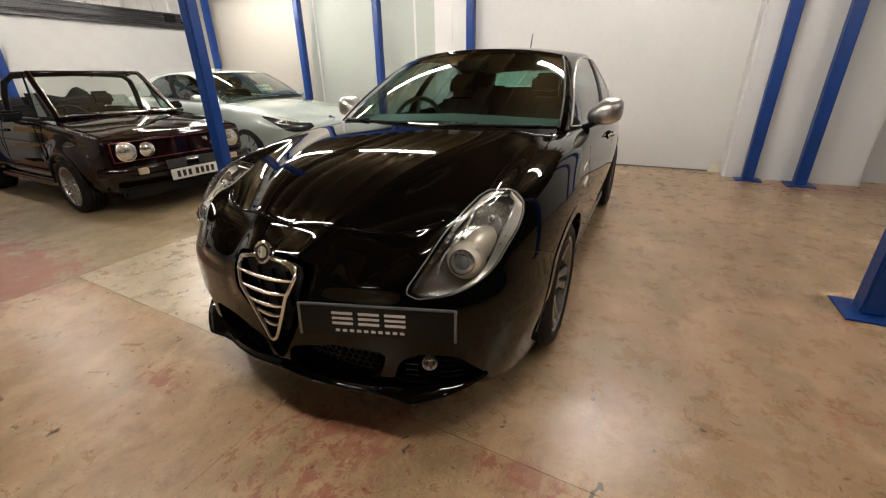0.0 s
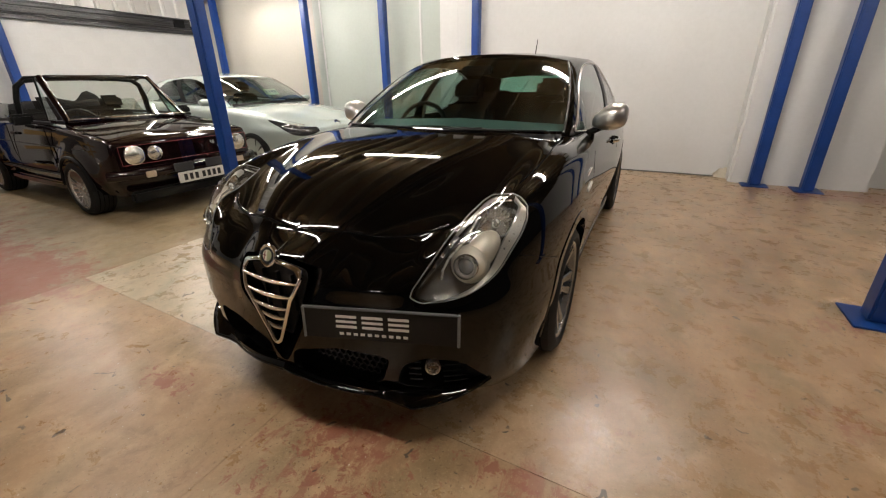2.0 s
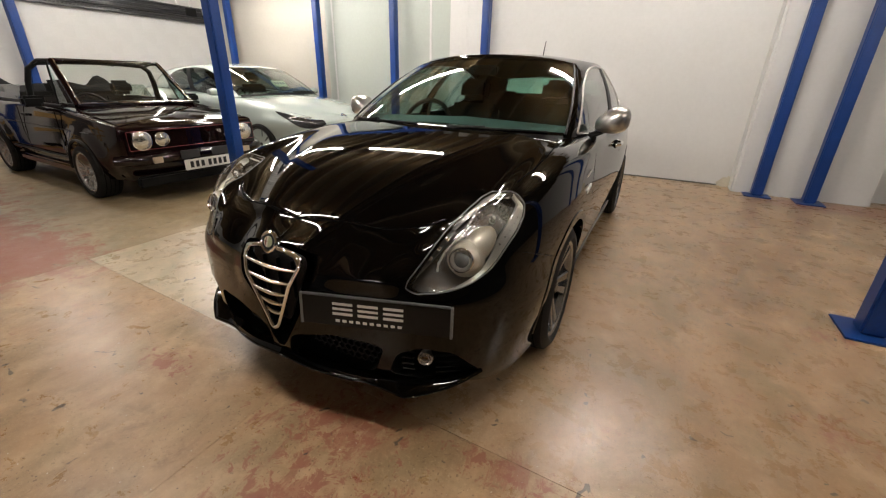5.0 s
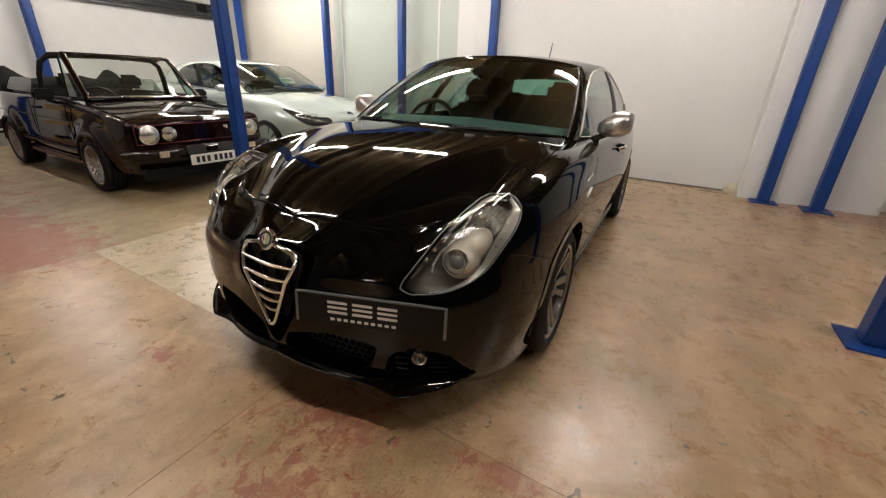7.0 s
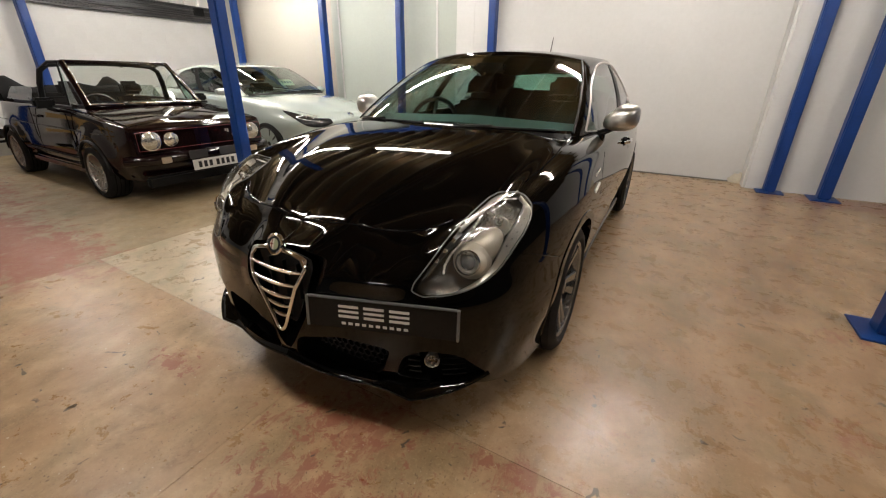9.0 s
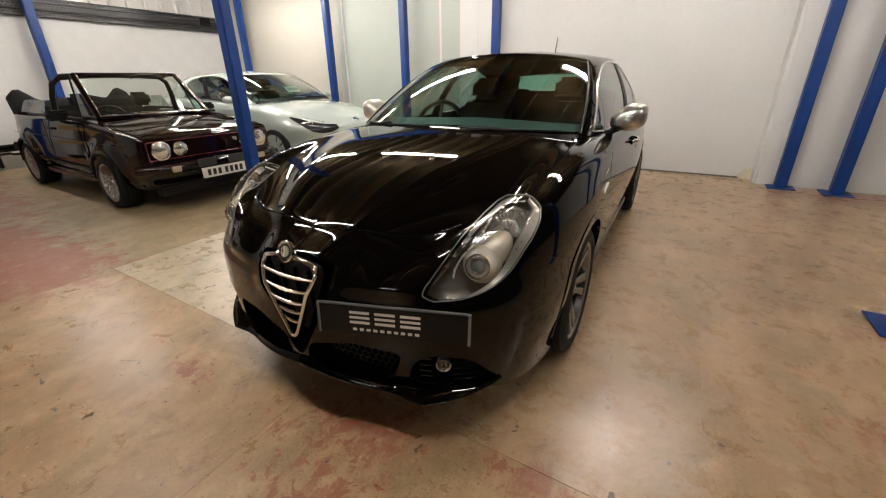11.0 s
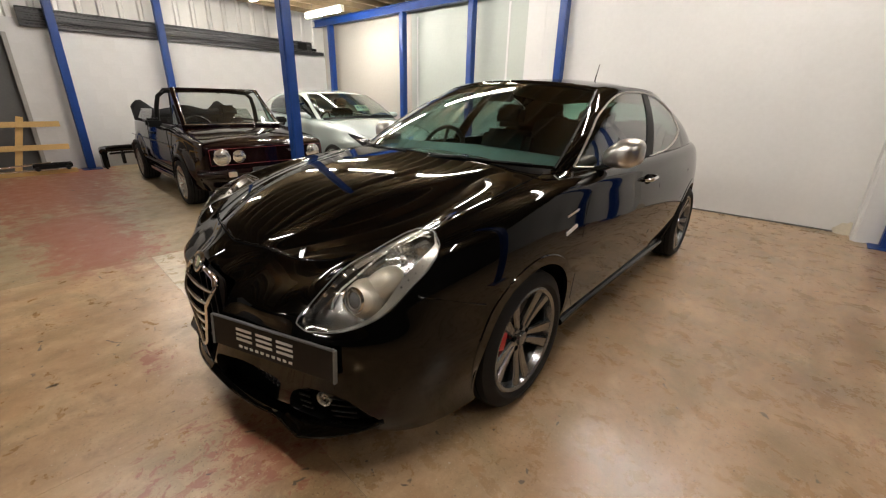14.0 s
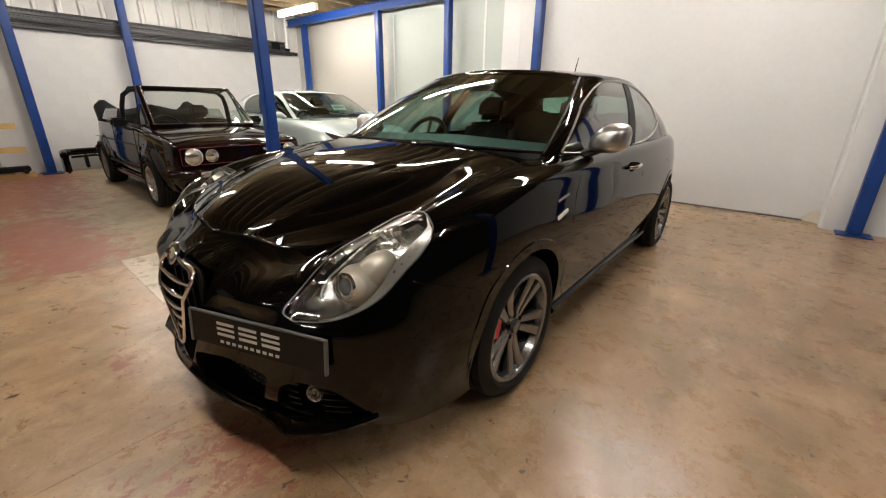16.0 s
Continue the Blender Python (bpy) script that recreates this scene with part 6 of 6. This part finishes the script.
# ---------------------------------------------------------------- along the walls
def cable_tray():
    thing = empty("cable_tray", pose(WEST, -0.03, 0.231) @ Matrix.Diagonal((1, 0.93, 0.83, 1)), "long black perforated steel cable tray on the wall", "cable tray")
    part("channel", boxed(0.02, 0.06, 0.4, 5.95, 2.49, 2.80, 0.003), TRAY_METAL, thing)
    part("lower_flange", boxed(0.02, 0.10, 0.4, 6.1, 2.475, 2.489), TRAY_METAL, thing)
    part("upper_flange", boxed(0.02, 0.10, 0.4, 5.95, 2.801, 2.812), TRAY_METAL, thing)
    part("end_piece", boxed(0.02, 0.055, 5.951, 6.30, 2.49, 2.58, 0.003), TRAY_METAL, thing)
    part("junction_box", boxed(0.02, 0.10, 5.55, 5.78, 2.60, 2.78, 0.006), BLACK_PLASTIC, thing, "black junction box")
    part("junction_box", boxed(0.02, 0.10, 5.92, 6.06, 2.585, 2.66, 0.006), BLACK_PLASTIC, thing, "black junction box")
    bm = bmesh.new()
    for r in range(6):
        for k in range(88):
            y, z = 0.5 + 0.06 * k + 0.03 * (r % 2), 2.525 + 0.05 * r
            if not 5.5 < y < 5.8:
                bm.faces.new([bm.verts.new((0.0612, y + a, z + b)) for a, b in ((-0.018, -0.008), (0.018, -0.008), (0.018, 0.008), (-0.018, 0.008))])
    ob = part("perforation", bm, DARK_CAVITY, thing)
    ob["kind"] = "stuff"
    bm = bmesh.new()
    for z in (2.56, 2.60, 2.72):
        tube([(0.075, 0.45 + 0.275 * k, z + 0.004 * math.sin(k * 2.1 + z * 9)) for k in range(21)], 0.009, 6, bm)
    part("cable", bm, GREY_STEEL, thing, "grey cables", 60)


cable_tray()

# spare bumper standing on its ends against the wall
spare = empty("spare_bumper", pose(-8.12, -0.02, 0) @ Matrix.Diagonal((0.93, 0.93, 0.93, 1)), "glossy black spare car bumper standing against the wall", "bumper")
bm = bmesh.new()
pts = [(0.22, 1.00, 0.33), (0.10, 1.01, 0.36), (0.02, 1.06, 0.365), (0.0, 1.3, 0.37), (0.0, 1.9, 0.375), (0.0, 2.35, 0.37), (0.02, 2.5, 0.36), (0.10, 2.55, 0.35)]
part("skin", tube(pts, 0.07, 10, None, False, 0.9), BLACK_PAINT, spare, "", 60)
part("end_leg", boxed(0.02, 0.26, 0.955, 1.05, 0.0, 0.34, 0.03), BLACK_PAINT, spare, "", 45)
part("end_leg", boxed(0.02, 0.18, 2.48, 2.58, 0.0, 0.34, 0.03), BLACK_PAINT, spare, "", 45)
part("bracket", boxed(0.0, 0.05, 1.30, 1.36, 0.06, 0.31, 0.012), BLACK_PLASTIC, spare, "", 45)
part("lower_edge", tube([(0.0, 1.12, 0.27), (0.0, 1.5, 0.285), (0.0, 1.55, 0.26), (0.0, 2.4, 0.26)], 0.022, 8), BLACK_PLASTIC, spare, "", 60)

# timber rack by the door
rack = empty("timber_rack", pose(-8.0, -0.03, 0) @ Matrix.Diagonal((0.95, 0.95, 0.95, 1)), "rough new timber rack of boards by the steel door", "timber rack")
for z, y1 in ((0.845, 0.50), (0.455, 0.54)):
    part("board", boxed(-0.02, 0.025, -1.6, y1, z - 0.045, z + 0.045, 0.003), NEW_TIMBER, rack)
part("board", boxed(-0.02, 0.13, -1.6, 0.56, 0.0, 0.07, 0.003), NEW_TIMBER, rack)
for y, lean in ((-0.22, 14), (-1.3, 6)):
    part("upright", boxed(-0.06, -0.022, -0.045, 0.045, 0.0, 1.0, 0.003, pose(0, y, 0, -lean)), NEW_TIMBER, rack)
jack = empty("trolley_jack", pose(-7.90, 0, 0.067), "black and chrome workshop jack on a low board", "jack")
part("chassis", boxed(-0.06, 0.06, -0.05, 0.45, 0.03, 0.12, 0.015), BLACK_PLASTIC, jack, "", 45)
part("handle_bar", tube([(0.0, 0.2, 0.12), (0.02, -0.5, 0.08), (0.03, -1.4, 0.05)], 0.016, 8), CHROME, jack, "chrome handle", 60)
part("handle_bar", tube([(0.06, 0.25, 0.02), (0.08, -0.4, 0.0185), (0.08, -1.4, 0.0185)], 0.016, 8), CHROME, jack, "chrome handle", 60)
for y in (0.0, 0.38):
    for x in (-0.075, 0.075):
        part("wheel", lathe([(-0.018, 0.001), (-0.018, 0.034), (0.018, 0.034), (0.018, 0.001)], 20), RUBBER, jack, "", 40, pose(x, y, 0.034))

# sheet joints and skirting edge of the far wall
for x, y, name in ((-2.72, NORTH_W, "wall_joint"), (-4.9, NORTH_W, "wall_joint"), (-1.95, NORTH, "wall_joint"), (1.15, NORTH, "wall_joint")):
    tagged(part("trim", boxed(x - 0.02, x + 0.02, y - 0.006, y - 0.001, 0.02, CEIL - 0.21, 0.002), WHITE_WALL), "white painted cover strip over a wall joint", "trim", "", "structure")
for k, (x, y, w, h, label) in enumerate(((2.05, NORTH - 0.03, 0.20, 0.12, "crumbled pale plaster at the foot of the wall"),)):
    bm = bmesh.new()
    bmesh.ops.create_icosphere(bm, subdivisions=3, radius=1.0)
    for v in bm.verts:
        n = noise.noise(v.co * 3.0)
        v.co = Vector((v.co.x * w / 2 * (1 + 0.4 * n), v.co.y * 0.035, max(0.0, v.co.z) * h * (1 + 0.6 * n)))
    bmesh.ops.remove_doubles(bm, verts=bm.verts, dist=1e-5)
    tagged(part("broken_plaster", bm, surface("plaster", (0.55, 0.50, 0.40), 0.9, 0, 0.2, 40, 0.4), None, "", 60, pose(x, y, 0)), label, "plaster")

# grey floor edge where the wall meets the concrete
tagged(part("baseboard", boxed(STEP_X, 2.075, NORTH - 0.004, NORTH - 0.0005, 0.0, 0.018), GREY_STEEL), "thin dark gap at the foot of the wall", "baseboard", "", "structure")

# ---------------------------------------------------------------- painted blocks of the west wall
base = bmesh.new()
box(base, 0.0, 0.003, -0.2185, 0.2185, -0.106, 0.106, 0.0015)
block_mesh = mesh_of("block", base, WHITE_WALL)
course = 0
z = 0.1125
while z < 2.35:
    y = 0.40 + (0.0 if course % 2 else 0.225)
    while y < NORTH_W - 0.25:
        ob = new("block" if course + y < 0.5 else "block", block_mesh)
        ob.location = (WEST, y, z)
        ob.parent = wall_west
        y += 0.45
    z += 0.225
    course += 1
